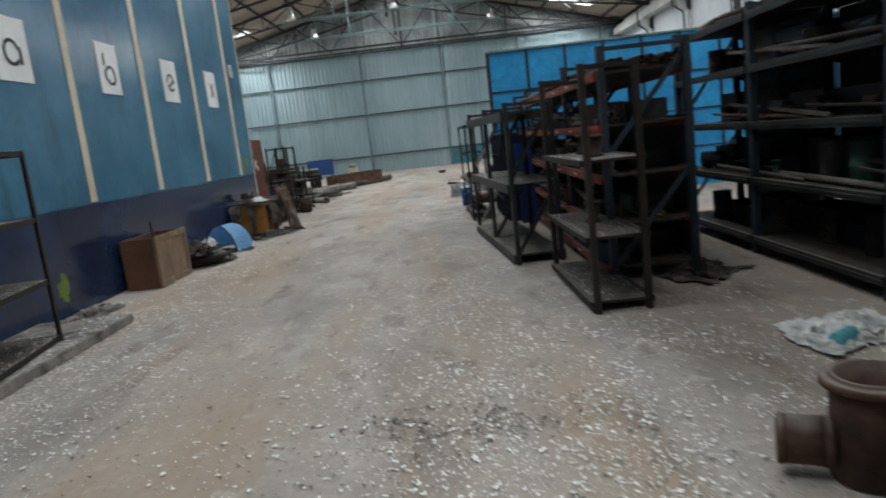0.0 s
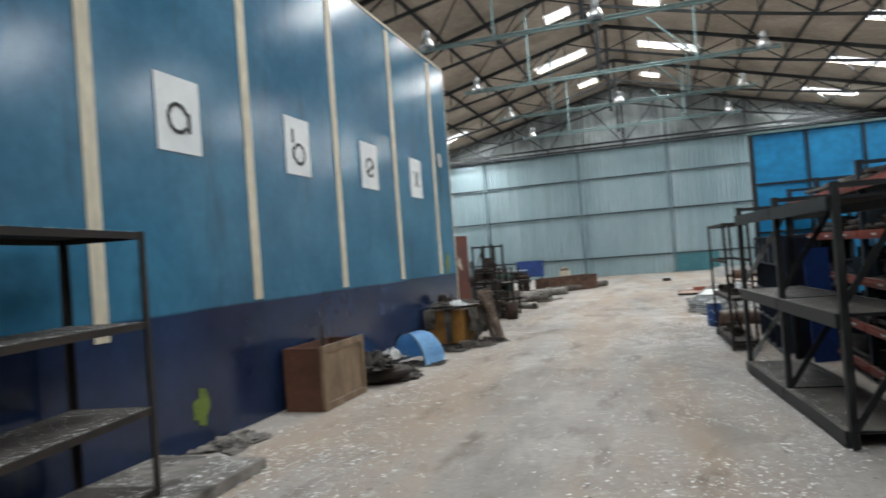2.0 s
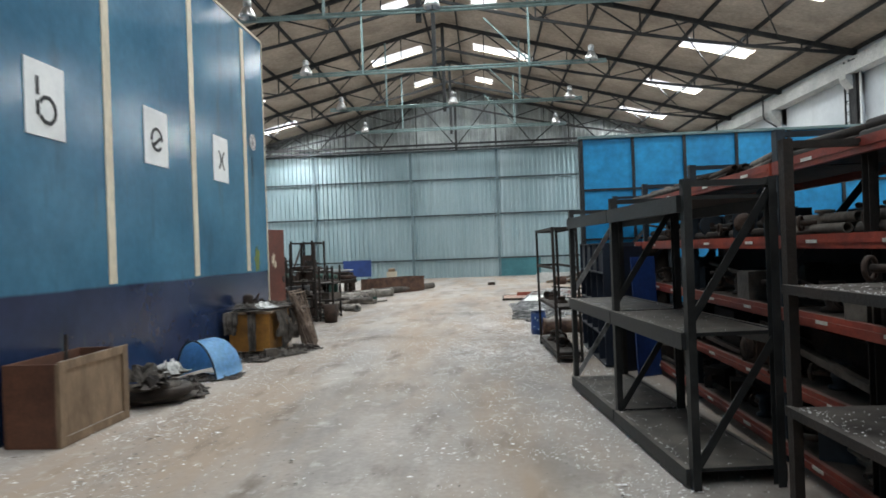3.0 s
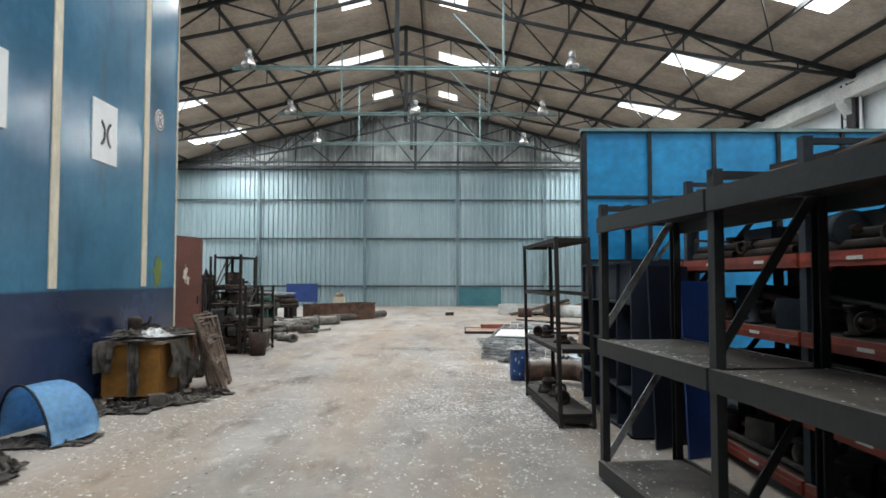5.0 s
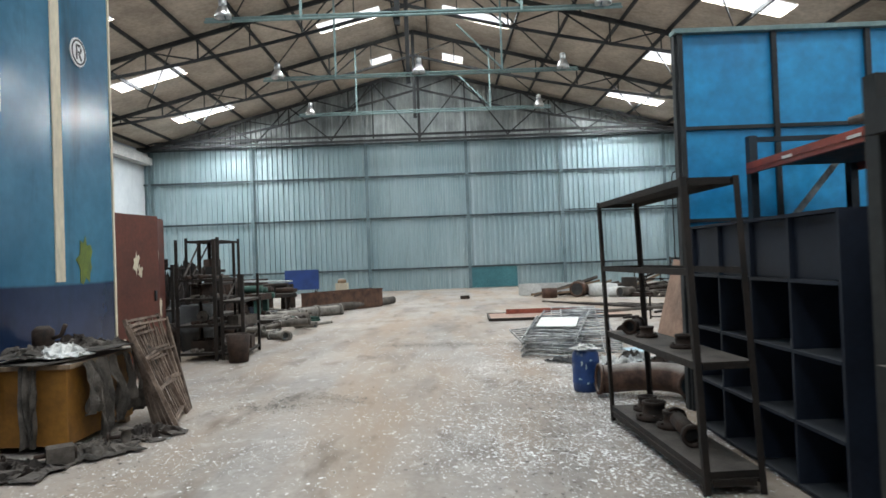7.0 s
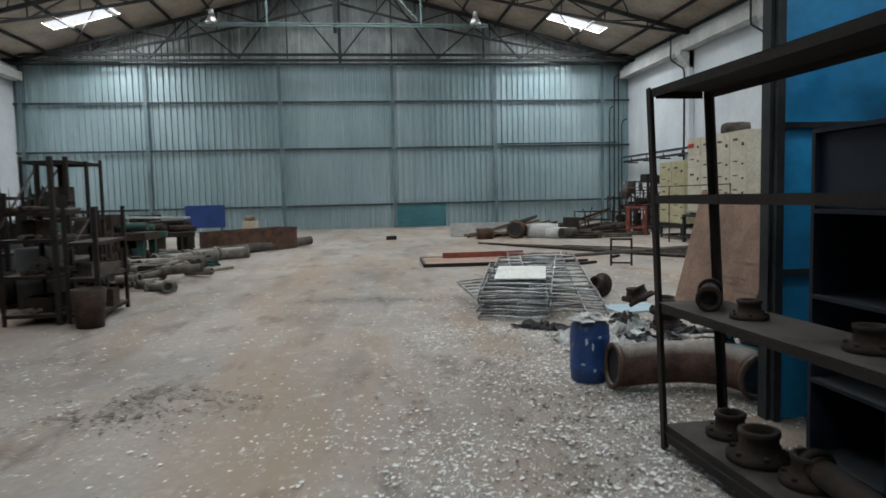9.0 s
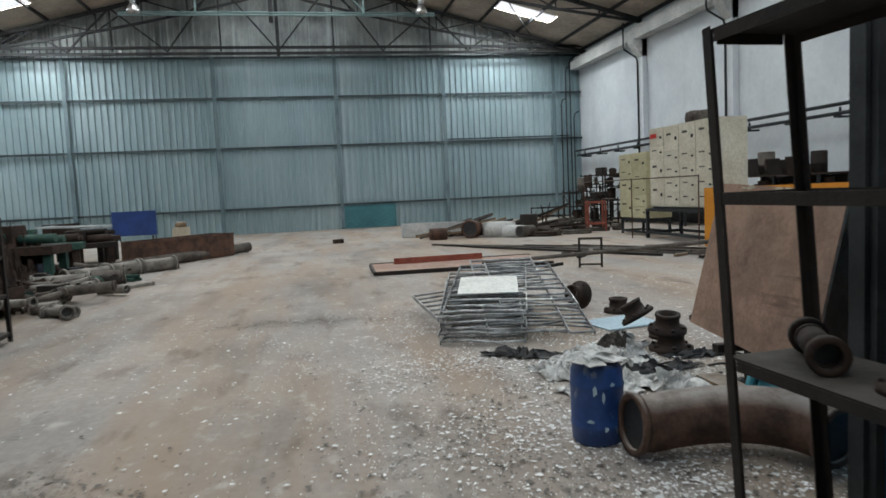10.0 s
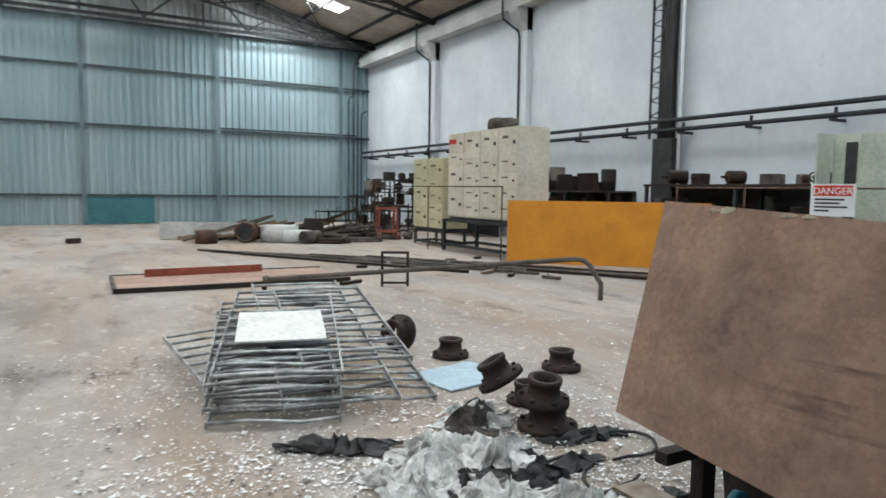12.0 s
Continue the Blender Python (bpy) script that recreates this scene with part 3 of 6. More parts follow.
def sign_board(y0, y1, strokes):
    """A white board on the partition with plain black shapes: rings ('r', y, z, radius) and bars ('b', y, z, y, z)."""
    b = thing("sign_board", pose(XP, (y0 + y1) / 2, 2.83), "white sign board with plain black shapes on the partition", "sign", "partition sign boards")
    w = (y1 - y0) / 2
    part("board", bevelled(box(B(), 0.002, 0.016, -w, w, 0, 0.735), 0.003), M_BOARD, b)
    for s in strokes:
        bm = B()
        if s[0] == "r":
            m = pose(0.0185, s[1], s[2], 0, 90, 0)
            lathe(bm, [(s[3], 0), (s[3], 0.003), (s[3] - 0.045, 0.003), (s[3] - 0.045, 0)], m, 28)
            part("ring_mark", bm, M_BLACK, b)
        elif s[0] == "a":
            for k in range(8):
                a0, a1 = (radians(s[4] + (s[5] - s[4]) * (k + d) / 8) for d in (0, 1))
                bar(bm, (0.0225, s[1] + s[3] * math.cos(a0), s[2] + s[3] * math.sin(a0)), (0.0225, s[1] + s[3] * math.cos(a1), s[2] + s[3] * math.sin(a1)), 0.04, 0.004, (1, 0, 0))
            part("arc_mark", bm, M_BLACK, b)
        else:
            bar(bm, (0.0225, s[1], s[2]), (0.0225, s[3], s[4]), 0.045, 0.004, (1, 0, 0))
            part("bar_mark", bm, M_BLACK, b)


sign_board(7.27, 7.86, [("b", -0.13, 0.1, -0.13, 0.52), ("a", -0.03, 0.52, 0.10, 90, 180), ("b", -0.03, 0.62, 0.15, 0.62), ("b", -0.108, 0.34, 0.18, 0.34)])
sign_board(9.48, 10.1, [("a", -0.02, 0.33, 0.14, 20, 325), ("b", 0.135, 0.2, 0.135, 0.4)])
sign_board(11.72, 12.32, [("a", 0.02, 0.27, 0.13, -150, 150), ("b", -0.125, 0.2, -0.125, 0.34), ("b", -0.125, 0.4, -0.125, 0.58)])
sign_board(13.93, 14.56, [("a", 0.0, 0.34, 0.14, -5, 190), ("a", 0.0, 0.34, 0.14, 200, 320), ("b", -0.10, 0.25, 0.10, 0.37)])
sign_board(16.1, 16.7, [("a", -0.18, 0.35, 0.16, -62, 62), ("a", 0.2, 0.35, 0.16, 118, 242)])
disc = thing("round_sign", pose(XP, 17.98, 3.73), "small round white sign on the blue partition", "sign")
part("disc", lathe(B(), [(0.15, 0.002), (0.15, 0.012)], pose(0, 0, 0, 0, 90, 0), 28, False), M_BOARD, disc)
part("ring_mark", lathe(B(), [(0.135, 0.0145), (0.135, 0.017), (0.115, 0.017), (0.115, 0.0145)], pose(0, 0, 0, 0, 90, 0), 28), M_BLACK, disc)
for y0, z0, y1, z1 in ((-0.04, -0.08, -0.04, 0.08), (-0.018, 0.07, 0.035, 0.07), (0.045, 0.055, 0.045, 0.015), (-0.018, 0.0, 0.035, 0.0), (0.005, -0.018, 0.05, -0.08)):
    part("bar_mark", bar(B(), (0.016, y0, z0), (0.016, y1, z1), 0.022, 0.004, (1, 0, 0)), M_BLACK, disc)
for y, z, r in ((9.85, 0.35, 0.16), (18.0, 1.55, 0.2)):
    solid("paint_splash", blot(B(), pose(0, 0, 0), r * 0.8, r * 1.25), M_LIME, "lime green spray paint splash on the partition", "paint", kind="structure", m=pose(XP + 0.003, y, z))

# ---- open shelves ----


def angle_shelf(name, m, length, depth, height, levels, material, label, group, deck_t=0.03, post=0.045, braces=False, cat="shelf", skew=0.0):
    """Open steel shelf; local x runs along its length, y into its depth."""
    s = thing(name, m, label, cat, group)
    for px, sx in ((0, 1), (length, -1)):
        for py, sy in ((0, 1), (depth, -1)):
            part("post", angle_iron(B(), (px, py, 0), (px + skew, py, height), post, 0.006, (0, 1, 0), sx, sy), material, s)
    for z in levels:
        o = skew * z / height
        deck = part("shelf_deck", box(B(), o + 0.008, o + length - 0.008, 0.008, depth - 0.008, z - 0.004, z + 0.004), material, s)
        for y in (0.008, depth - 0.014):
            part("lip", box(B(), o + 0.05, o + length - 0.05, y, y + 0.006, z - deck_t, z - 0.0045), material, deck)
        for x in (0.008, length - 0.014):
            part("lip", box(B(), o + x, o + x + 0.006, 0.05, depth - 0.05, z - deck_t, z - 0.0045), material, deck)
    if braces:
        part("brace", bar(B(), (0.0, 0.02, height * 0.55), (0.0, depth - 0.02, height * 0.95), 0.03, 0.006), material, s)
    return s


plinth = solid("concrete_plinth", bevelled(box(B(), XP + 0.002, -3.3, 3.0, 9.25, 0, 0.09), 0.02), M_FLOOR2, "low dusty concrete plinth along the partition", "plinth", kind="structure")
ang = math.degrees(math.atan2(8.35 - 6.15, -3.55 + 3.2))
wall_shelf = angle_shelf("steel_shelf", pose(-3.22, 6.1, 0.09, 0, 0, ang), 2.28, 0.66, 1.89, (1.88, 1.24, 0.63, 0.06), M_RUSTY, "dusty rusted angle-iron shelf standing against the blue partition", "", 0.045, 0.05, True)

shelf_r = angle_shelf("tall_open_shelf", pose(0.82, 14.80, 0, 0, 0, 92.6) @ Matrix.Diagonal((1, -1, 1, 1)), 1.81, 0.36, 1.85, (1.84, 0.75, 0.09), M_RUSTY, "tall narrow rusty open shelf with bare steel decks, racked askew", "", 0.04, 0.038, skew=0.17)
for py in (0.01, 0.35):
    part("rail", bar(B(), (0.14, py, 1.28), (1.91, py, 1.28), 0.012, 0.04), M_RUSTY, shelf_r)
part("rail", bar(B(), (1.92, 0.02, 1.28), (1.92, 0.34, 1.28), 0.012, 0.04), M_RUSTY, shelf_r)
bm = bevelled(box(B(), 0.02, 1.79, 0.01, 0.35, 0.1, 0.14), 0.006)
part("base_plank", bm, M_RUSTY, shelf_r, "dusty dark base plank")


def bolted_rack(m, bays, bay, depth, height, levels, material, label, name="storage_rack", group="storage racks", beam=0.11, brace=True, beam_mat=None, deck_mat=None, post=0.065, tag=False):
    """Heavy rack; local x along its length, y into its depth."""
    s = thing(name, m, label, "rack", group)
    for i in range(bays + 1):
        x = i * bay
        for y in (0, depth):
            sy, h = (1 if y == 0 else -1), post / 2
            c = [(-h, 0), (h, 0), (h, post * 0.8), (h - 0.006, post * 0.8), (h - 0.006, 0.006), (0.006 - h, 0.006), (0.006 - h, post * 0.8), (-h, post * 0.8)]
            bm = extrude(B(), [(-u, sy * w) for u, w in c], (x, y, 0), (x, y, height), (0, 1, 0))
            part("upright", bm, material, s)
        if brace:
            for za, zb in ((height * 0.06, height * 0.48), (height * 0.54, height * 0.96)):
                part("brace", bar(B(), (x, 0.03, za), (x, depth - 0.03, zb), 0.012, 0.05), M_GALV if i == bays else material, s)
        part("end_rail", bar(B(), (x, 0.0, height - 0.03), (x, depth, height - 0.03), 0.04, 0.04), material, s)
    for z in levels:
        for i in range(bays):
            x0, x1 = i * bay + post / 2, (i + 1) * bay - post / 2
            for y in (-0.012, depth + 0.012):
                bm = B()
                box(bm, x0 - 0.02, x1 + 0.02, y - 0.018, y + 0.018, z - beam, z)
                if beam_mat:
                    box(bm, x0, x1, y - 0.026, y + 0.026, z - beam * 0.62, z - beam * 0.38)
                part("beam", bevelled(bm, 0.004), beam_mat or material, s)
                if tag and y < 0:
                    for k in range(2):
                        tx = x0 + 0.3 + 0.8 * k + 0.25 * rng.random()
                        part("tag", box(B(), tx, tx + 0.14, y - 0.0295, y - 0.0265, z - beam * 0.62, z - beam * 0.38), M_LABEL, s, "white label tag")
            part("shelf_deck", box(B(), x0, x1, 0.008, depth - 0.008, z - 0.03, z - 0.006), deck_mat or material, s)
    return s


RA = math.degrees(math.atan2(13.26 - 10.04, 0.843 - 1.16))
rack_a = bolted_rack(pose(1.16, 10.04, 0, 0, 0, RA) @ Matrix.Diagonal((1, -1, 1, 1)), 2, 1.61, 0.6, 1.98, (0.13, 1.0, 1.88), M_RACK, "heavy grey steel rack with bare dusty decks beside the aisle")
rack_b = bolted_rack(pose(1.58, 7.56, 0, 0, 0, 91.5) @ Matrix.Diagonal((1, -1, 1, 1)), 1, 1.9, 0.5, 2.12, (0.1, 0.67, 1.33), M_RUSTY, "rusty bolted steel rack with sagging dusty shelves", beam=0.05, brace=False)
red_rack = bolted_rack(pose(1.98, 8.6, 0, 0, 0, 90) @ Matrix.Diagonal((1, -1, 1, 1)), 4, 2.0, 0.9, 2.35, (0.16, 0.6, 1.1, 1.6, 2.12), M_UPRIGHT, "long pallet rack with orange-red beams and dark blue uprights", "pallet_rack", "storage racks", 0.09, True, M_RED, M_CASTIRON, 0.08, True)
# dark sheets added to stand in for the shade inside the pallet rack
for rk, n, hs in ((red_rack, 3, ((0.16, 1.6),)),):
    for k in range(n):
        part("back_sheet", box(B(), 2.0 * k + 0.05, 2.0 * k + 1.95, 0.925, 0.932, 0.1, 1.62), M_RUBBER, rk, "black sheet added to darken what lies behind")
    part("end_sheet", box(B(), 8.045, 8.05, 0.2, 0.9, 0.1, 1.55), M_RUSTY, rk, "dark sheet added to darken the open rack end")
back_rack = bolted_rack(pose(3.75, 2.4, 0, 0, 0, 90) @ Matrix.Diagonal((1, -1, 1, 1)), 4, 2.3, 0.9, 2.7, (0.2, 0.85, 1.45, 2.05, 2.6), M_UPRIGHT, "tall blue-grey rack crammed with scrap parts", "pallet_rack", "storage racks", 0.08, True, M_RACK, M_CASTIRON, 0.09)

# black sheets added so the gaps in the back rack read dark
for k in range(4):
    part("back_sheet", box(B(), 2.3 * k + 0.06, 2.3 * k + 2.24, 0.935, 0.942, 0.1, 2.52), M_RUBBER, back_rack, "black sheet added to darken what lies behind")

# ---- blue sheet screen behind the racks ----
YS = 16.9
screen = solid("wall_screen", box(B(), 1.58, X_EAST, YS + 0.02, YS + 0.07, 0, 3.33), M_BLUE, "bright blue sheet-metal screen wall behind the racks", "screen wall", kind="structure")
x = 1.53
while x < X_EAST:
    part("screen_post", box(B(), x, x + 0.045, YS - 0.02, YS + 0.016, 0, 3.33), M_DKFRAME, screen)
    x += 0.835
for z in (0.85, 1.67, 2.49):
    part("screen_rail", box(B(), 1.58, X_EAST, YS - 0.008, YS + 0.018, z - 0.016, z + 0.016), M_DKFRAME, screen)
part("screen_cap", bevelled(box(B(), 1.5, X_EAST, YS - 0.04, YS + 0.1, 3.335, 3.375), 0.008), M_RAIL, screen)
part("end_post", bevelled(box(B(), 1.51, 1.575, YS + 0.02, YS + 0.1, 0, 3.33), 0.006), M_DKFRAME, screen)

# ---- pigeonhole unit and leaning sheets ----
pigeon = thing("pigeonhole_unit", pose(1.40, 14.40, 0), "navy sheet-metal pigeonhole unit with empty square compartments", "shelf unit")
for y in (0, 0.5, 1.0, 1.5, 2.0):
    part("divider", box(B(), 0.0, 0.40, y - 0.012, y + 0.012, 0.02, 1.6), M_NAVY, pigeon)
for z in (0.03, 0.4, 0.81, 1.22, 1.6):
    for k in range(4):
        part("shelf", bevelled(box(B(), -0.004, 0.398, 0.5 * k + 0.013, 0.5 * k + 0.487, z - 0.02, z), 0.003), M_NAVY, pigeon)
part("back_panel", box(B(), 0.402, 0.412, -0.012, 2.012, 0.02, 1.6), M_NAVY, pigeon)
for k in range(4):
    part("front_panel", box(B(), 0.03, 0.038, 0.5 * k + 0.014, 0.5 * k + 0.486, 1.225, 1.575), M_NAVY, pigeon)


def leaning_sheet(name, p, length, height, yaw, lean, t, material, label, group="", lift=0.0, roll=0.0):
    """A flat sheet standing on its long edge; local x along it, leaning back about that edge."""
    m = pose(*p, 0, 0, yaw) @ pose(0, 0, lift, lean, 0, 0) @ pose(0, 0, 0, 0, roll, 0)
    return solid(name, bevelled(box(B(), 0, length, 0, t, 0, height), 0.003), material, label, "sheet", group, m=m)


leaning_sheet("navy_sheet", (1.50, 14.02, 0), 0.50, 1.55, 30, -3, 0.02, M_NAVY, "dark navy steel panel leaning beside the pigeonholes", "leaning panels")
leaning_sheet("blue_sheet", (1.66, 13.72, 0), 0.34, 1.42, 25, -3, 0.018, M_BLUEP, "royal blue steel panel leaning on the rack", "leaning panels")

# ---- stained plywood board, its block and the dark plate ----
ply = bmesh.new()
tl, tr_, br, bl = Vector((2.0, 18.58, 1.32)), Vector((1.97, 17.50, 1.26)), Vector((1.76, 17.53, 0.33)), Vector((1.775, 18.60, 0.43))
nrm = (tl - bl).cross(br - bl).normalized() * 0.018
vs = [ply.verts.new(p + d) for d in (Vector(), nrm) for p in (bl, br, tr_, tl)]
for f in ((0, 1, 2, 3), (7, 6, 5, 4), (0, 4, 5, 1), (1, 5, 6, 2), (2, 6, 7, 3), (3, 7, 4, 0)):
    ply.faces.new([vs[i] for i in f])
solid("plywood_board", ply, M_PLY, "water-stained brown plywood board leaning with chipped edges", "board")
edge_rng = random.Random(21)
for k in range(7):
    f = edge_rng.uniform(0.1, 0.95)
    c = tl.lerp(tr_, f) + Vector((-0.002, 0, -0.006 - 0.02 * edge_rng.random()))
    solid("splinter", blot(B(), pose(0, 0, 0), edge_rng.uniform(0.012, 0.035), edge_rng.uniform(0.006, 0.014), 10, 0.003, 0.5), M_STRIP, "pale raw splinter on the plywood's edge", "splinter", "plywood splinters", m=Matrix.Translation(c) @ pose(-0.004, 0, 0, 0, 13, 180))
# unseen support; legs and ties coloured dark for the shade below the board
block = thing("timber_trestle", pose(1.98, 18.08, 0), "low trestle added under the plywood, coloured dark as its shade", "trestle")
for dy in (-0.25, 0.30):
    part("leg", bevelled(box(B(), 0.05, 0.13, dy - 0.03, dy + 0.03, 0, 0.27), 0.006), M_RUSTY, block)
    part("tie", bevelled(box(B(), -0.17, 0.16, dy - 0.03, dy + 0.03, 0.275, 0.325), 0.006), M_RUSTY, block)
part("plank", bevelled(box(B(), -0.12, 0.04, 0.25, 0.6, 0.0, 0.05), 0.006), M_WOOD, block)

plate = bmesh.new()
vs = [plate.verts.new(p) for p in ((2.25, 18.40, 0.0), (2.33, 17.0, 0.0), (2.13, 17.0, 1.18), (2.04, 18.40, 1.22), (2.265, 18.402, 0.0), (2.345, 17.002, 0.0), (2.145, 17.002, 1.18), (2.055, 18.402, 1.22))]
for f in ((0, 1, 2, 3), (7, 6, 5, 4), (0, 4, 5, 1), (1, 5, 6, 2), (2, 6, 7, 3), (3, 7, 4, 0)):
    plate.faces.new([vs[i] for i in f])
solid("steel_plate", plate, M_PIPE, "dark grey steel plate leaning beside the plywood", "plate")

# ---- blue jerrycan drum, rust pipe, teal pipe ----
drum = thing("plastic_drum", pose(0.82, 17.93, 0), "small dented blue plastic drum on the floor", "drum")
part("body", lathe(B(), [(0.118, 0.0), (0.132, 0.015), (0.137, 0.09), (0.142, 0.1), (0.137, 0.11), (0.138, 0.30), (0.143, 0.31), (0.138, 0.32), (0.134, 0.39), (0.11, 0.425), (0.0995, 0.428)], None, 22, False), M_DRUM, drum)
for k, (a, z, ry, rz) in enumerate(((-118, 0.30, 0.012, 0.03), (-100, 0.27, 0.009, 0.035), (-80, 0.33, 0.012, 0.012), (-128, 0.14, 0.02, 0.01), (-95, 0.10, 0.012, 0.02))):
    part("scuff", blot(B(), pose(0, 0, 0), ry, rz, 12, 0.002, 0.6), M_LTBLUE, drum, "worn pale scuff").matrix_basis = pose(0.1415 * math.cos(radians(a)), 0.1415 * math.sin(radians(a)), z, 0, 0, a)
part("handle", sweep(B(), [(-0.07, 0, 0.425), (-0.06, 0, 0.455), (0, 0, 0.462), (0.06, 0, 0.455), (0.07, 0, 0.425)], 0.012, 8), M_RUBBER, drum, "black carrying handle")


def hollow_run(name, pts, r, material, label, cat="pipe", group="", flare=1.0, flange=None, seg=16, m=None):
    """A pipe through points, its capped ends covered by black discs that paint the inner shade, and flange rings where
    asked.
    """
    s = thing(name, m or pose(0, 0, 0), label, cat, group)
    part("barrel", sweep(B(), pts, r, seg), material, s)
    for p, q in ((Vector(pts[0]), Vector(pts[1])), (Vector(pts[-1]), Vector(pts[-2]))):
        d = (p - q).normalized()
        mm, _ = along(p - d * 0.01, p + d)
        rr = r * flare
        part("rim", lathe(B(), [(rr * 1.02, 0), (rr * 1.06, 0.03), (rr * 0.86, 0.035), (rr * 0.82, 0.014)], mm, seg), material, s)
        if flange:
            part("flange", lathe(B(), [(r * flange, 0.04), (r * flange, 0.075), (r * 0.9, 0.075), (r * 0.9, 0.04)], mm, seg + 4), material, s)
        # flat black disc in place of the shade inside the mouth
        part("bore", lathe(B(), [(rr * 0.8, 0.012), (rr * 0.8, 0.013)], mm, seg, False), M_RUBBER, s, "black disc painted as shade inside the pipe")
    return s


bend = [(0.90, 17.66, 0.165)] + [(0.97 + 0.7 * math.sin(math.pi * k / 20), 17.66 - 0.42 * (1 - math.cos(math.pi * k / 20)), 0.16 + 0.03 * math.sin(math.pi * k / 10)) for k in range(11)]
hollow_run("rust_pipe_bend", bend, 0.14, M_DUSTYPIPE, "thick rust-brown pipe bend lying among flakes", flare=1.06)
hollow_run("teal_pipe", [(2.20, 17.3, 0.12), (1.95, 18.08, 0.12)], 0.066, M_TEAL, "teal painted pipe with a round flange", flange=1.75)
hollow_run("short_pipe", [(0.95, 15.35, 0.215), (1.0, 15.75, 0.215)], 0.055, M_CASTIRON, "dark cast-iron pipe stub on the shelf base", flange=1.35)
hollow_run("short_pipe", [(0.88, 16.40, 0.814), (0.97, 16.56, 0.814)], 0.045, M_CASTIRON, "dark flanged pipe stub on the middle deck", flange=1.35)

# ---- stacked slatted steel frames ----


def slat_frame(m, w=0.74, n=1.72, slats=11, label="galvanised slatted steel frame in a loose stack", bow=0.0):
    """Two flat side rails joined by round slats; bow lifts the middle of the slats unevenly."""
    s = thing("slatted_frame", m, label, "steel frame", "stack of slatted frames")
    for x in (0, w):
        part("side_bar", bevelled(bar(B(), (x, 0, 0.018), (x, n, 0.018), 0.012, 0.038), 0.002), M_GALV, s)
    for k in range(slats):
        y = 0.03 + (n - 0.06) * k / (slats - 1)
        d = bow * rng.uniform(-1, 1)
        part("slat", sweep(B(), [(0.0, y, 0.02), (w * 0.3, y + 0.6 * d, 0.02 + 0.5 * abs(d)), (w * 0.7, y + d, 0.02 + 0.3 * d), (w, y, 0.02)], 0.0125, 6), M_GALV, s)
    return s


for k in range(6):
    slat_frame(pose(0.47 + 0.035 * rng.uniform(-1, 1), 20.42 + 0.07 * rng.uniform(-1, 1), 0.012 + 0.05 * k, 1.5 + 1.0 * k + rng.uniform(-0.4, 0.4), rng.uniform(-1.2, 1.2), -18 + (rng.uniform(-5, 5) if k < 5 else 0)), 0.74, 1.85, 11, bow=0.03)
slat_frame(pose(0.86, 20.27, 0.06, 13.5, 0, -9), 0.70, 2.0, 11, "galvanised slatted frame slipped off the stack", 0.03)
slat_frame(pose(1.05, 20.50, 0.24, 9.5, 0, -9), 0.70, 1.55, 10, "galvanised slatted frame slipped off the stack", 0.03)
slat_frame(pose(1.15, 20.35, 0.06, 3.0, 3, -14), 0.68, 1.5, 10, "galvanised slatted frame slipped off the stack", 0.03)
slat_frame(pose(0.50, 20.75, 0.14, 3.0, -4, 3), 0.7, 1.2, 7, "short galvanised slatted frame beside the stack")
solid("white_board", bevelled(box(B(), 0, 0.58, 0, 0.64, 0, 0.012), 0.002), M_PAPER, "bright white board lying on the steel frames", "board", m=pose(0.715, 20.86, 0.366, 6.6, 0, -16))

# ---- pipe fittings ----
HUB = [(0.15, 0.0), (0.15, 0.035), (0.095, 0.045), (0.088, 0.12), (0.098, 0.125), (0.098, 0.15), (0.07, 0.15), (0.07, 0.0)]


def fitting(x, y, z=0.0, s=1.0, rx=0, ry=0, label="rusty cast-iron hub flange lying on the floor", turn=None):
    f = thing("pipe_flange", pose(x, y, z, rx, ry, rng.uniform(0, 360) if turn is None else turn), label, "pipe fitting", "loose pipe flanges")
    part("hub", lathe(B(), [(r * s, h * s) for r, h in HUB], None, 20), M_CASTIRON, f)
    for k in range(6):
        a = math.pi * k / 3
        part("bolt", lathe(B(), [(0.014 * s, 0.036 * s), (0.014 * s, 0.055 * s)], pose(0.125 * s * math.cos(a), 0.125 * s * math.sin(a), 0), 6, False), M_CASTIRON, f)
    return f


fitting(2.28, 21.62, 0.14, 1.05, 78, 0)
fitting(2.52, 21.2)
fitting(3.08, 20.48)
fitting(2.15, 19.5, 0, 1.15)
fitting(2.13, 19.52, 0.155, 1.0, 0, 8)
fitting(2.0, 19.74, 0.24, 0.95, -18, -26, turn=0)
fitting(2.35, 19.95, 0.0, 0.9)
for x, y, z, k in ((0.98, 16.38, 0.141, 0.75), (0.94, 16.08, 0.141, 0.9), (1.0, 15.82, 0.141, 0.8), (0.93, 16.15, 0.755, 0.55), (0.98, 15.5, 0.755, 0.6)):
    fitting(x, y, z, k, label="rusty hub flange lying on the open shelf")
solid("blue_plate", bevelled(box(B(), 0, 0.62, 0, 0.5, 0, 0.012), 0.002), M_LTBLUE, "pale blue plastic plate on the floor", "plate", m=pose(2.02, 20.35, 0.004, 0, 0, 10))

# ---- crumpled plastic sheeting, rubber strips and cables ----


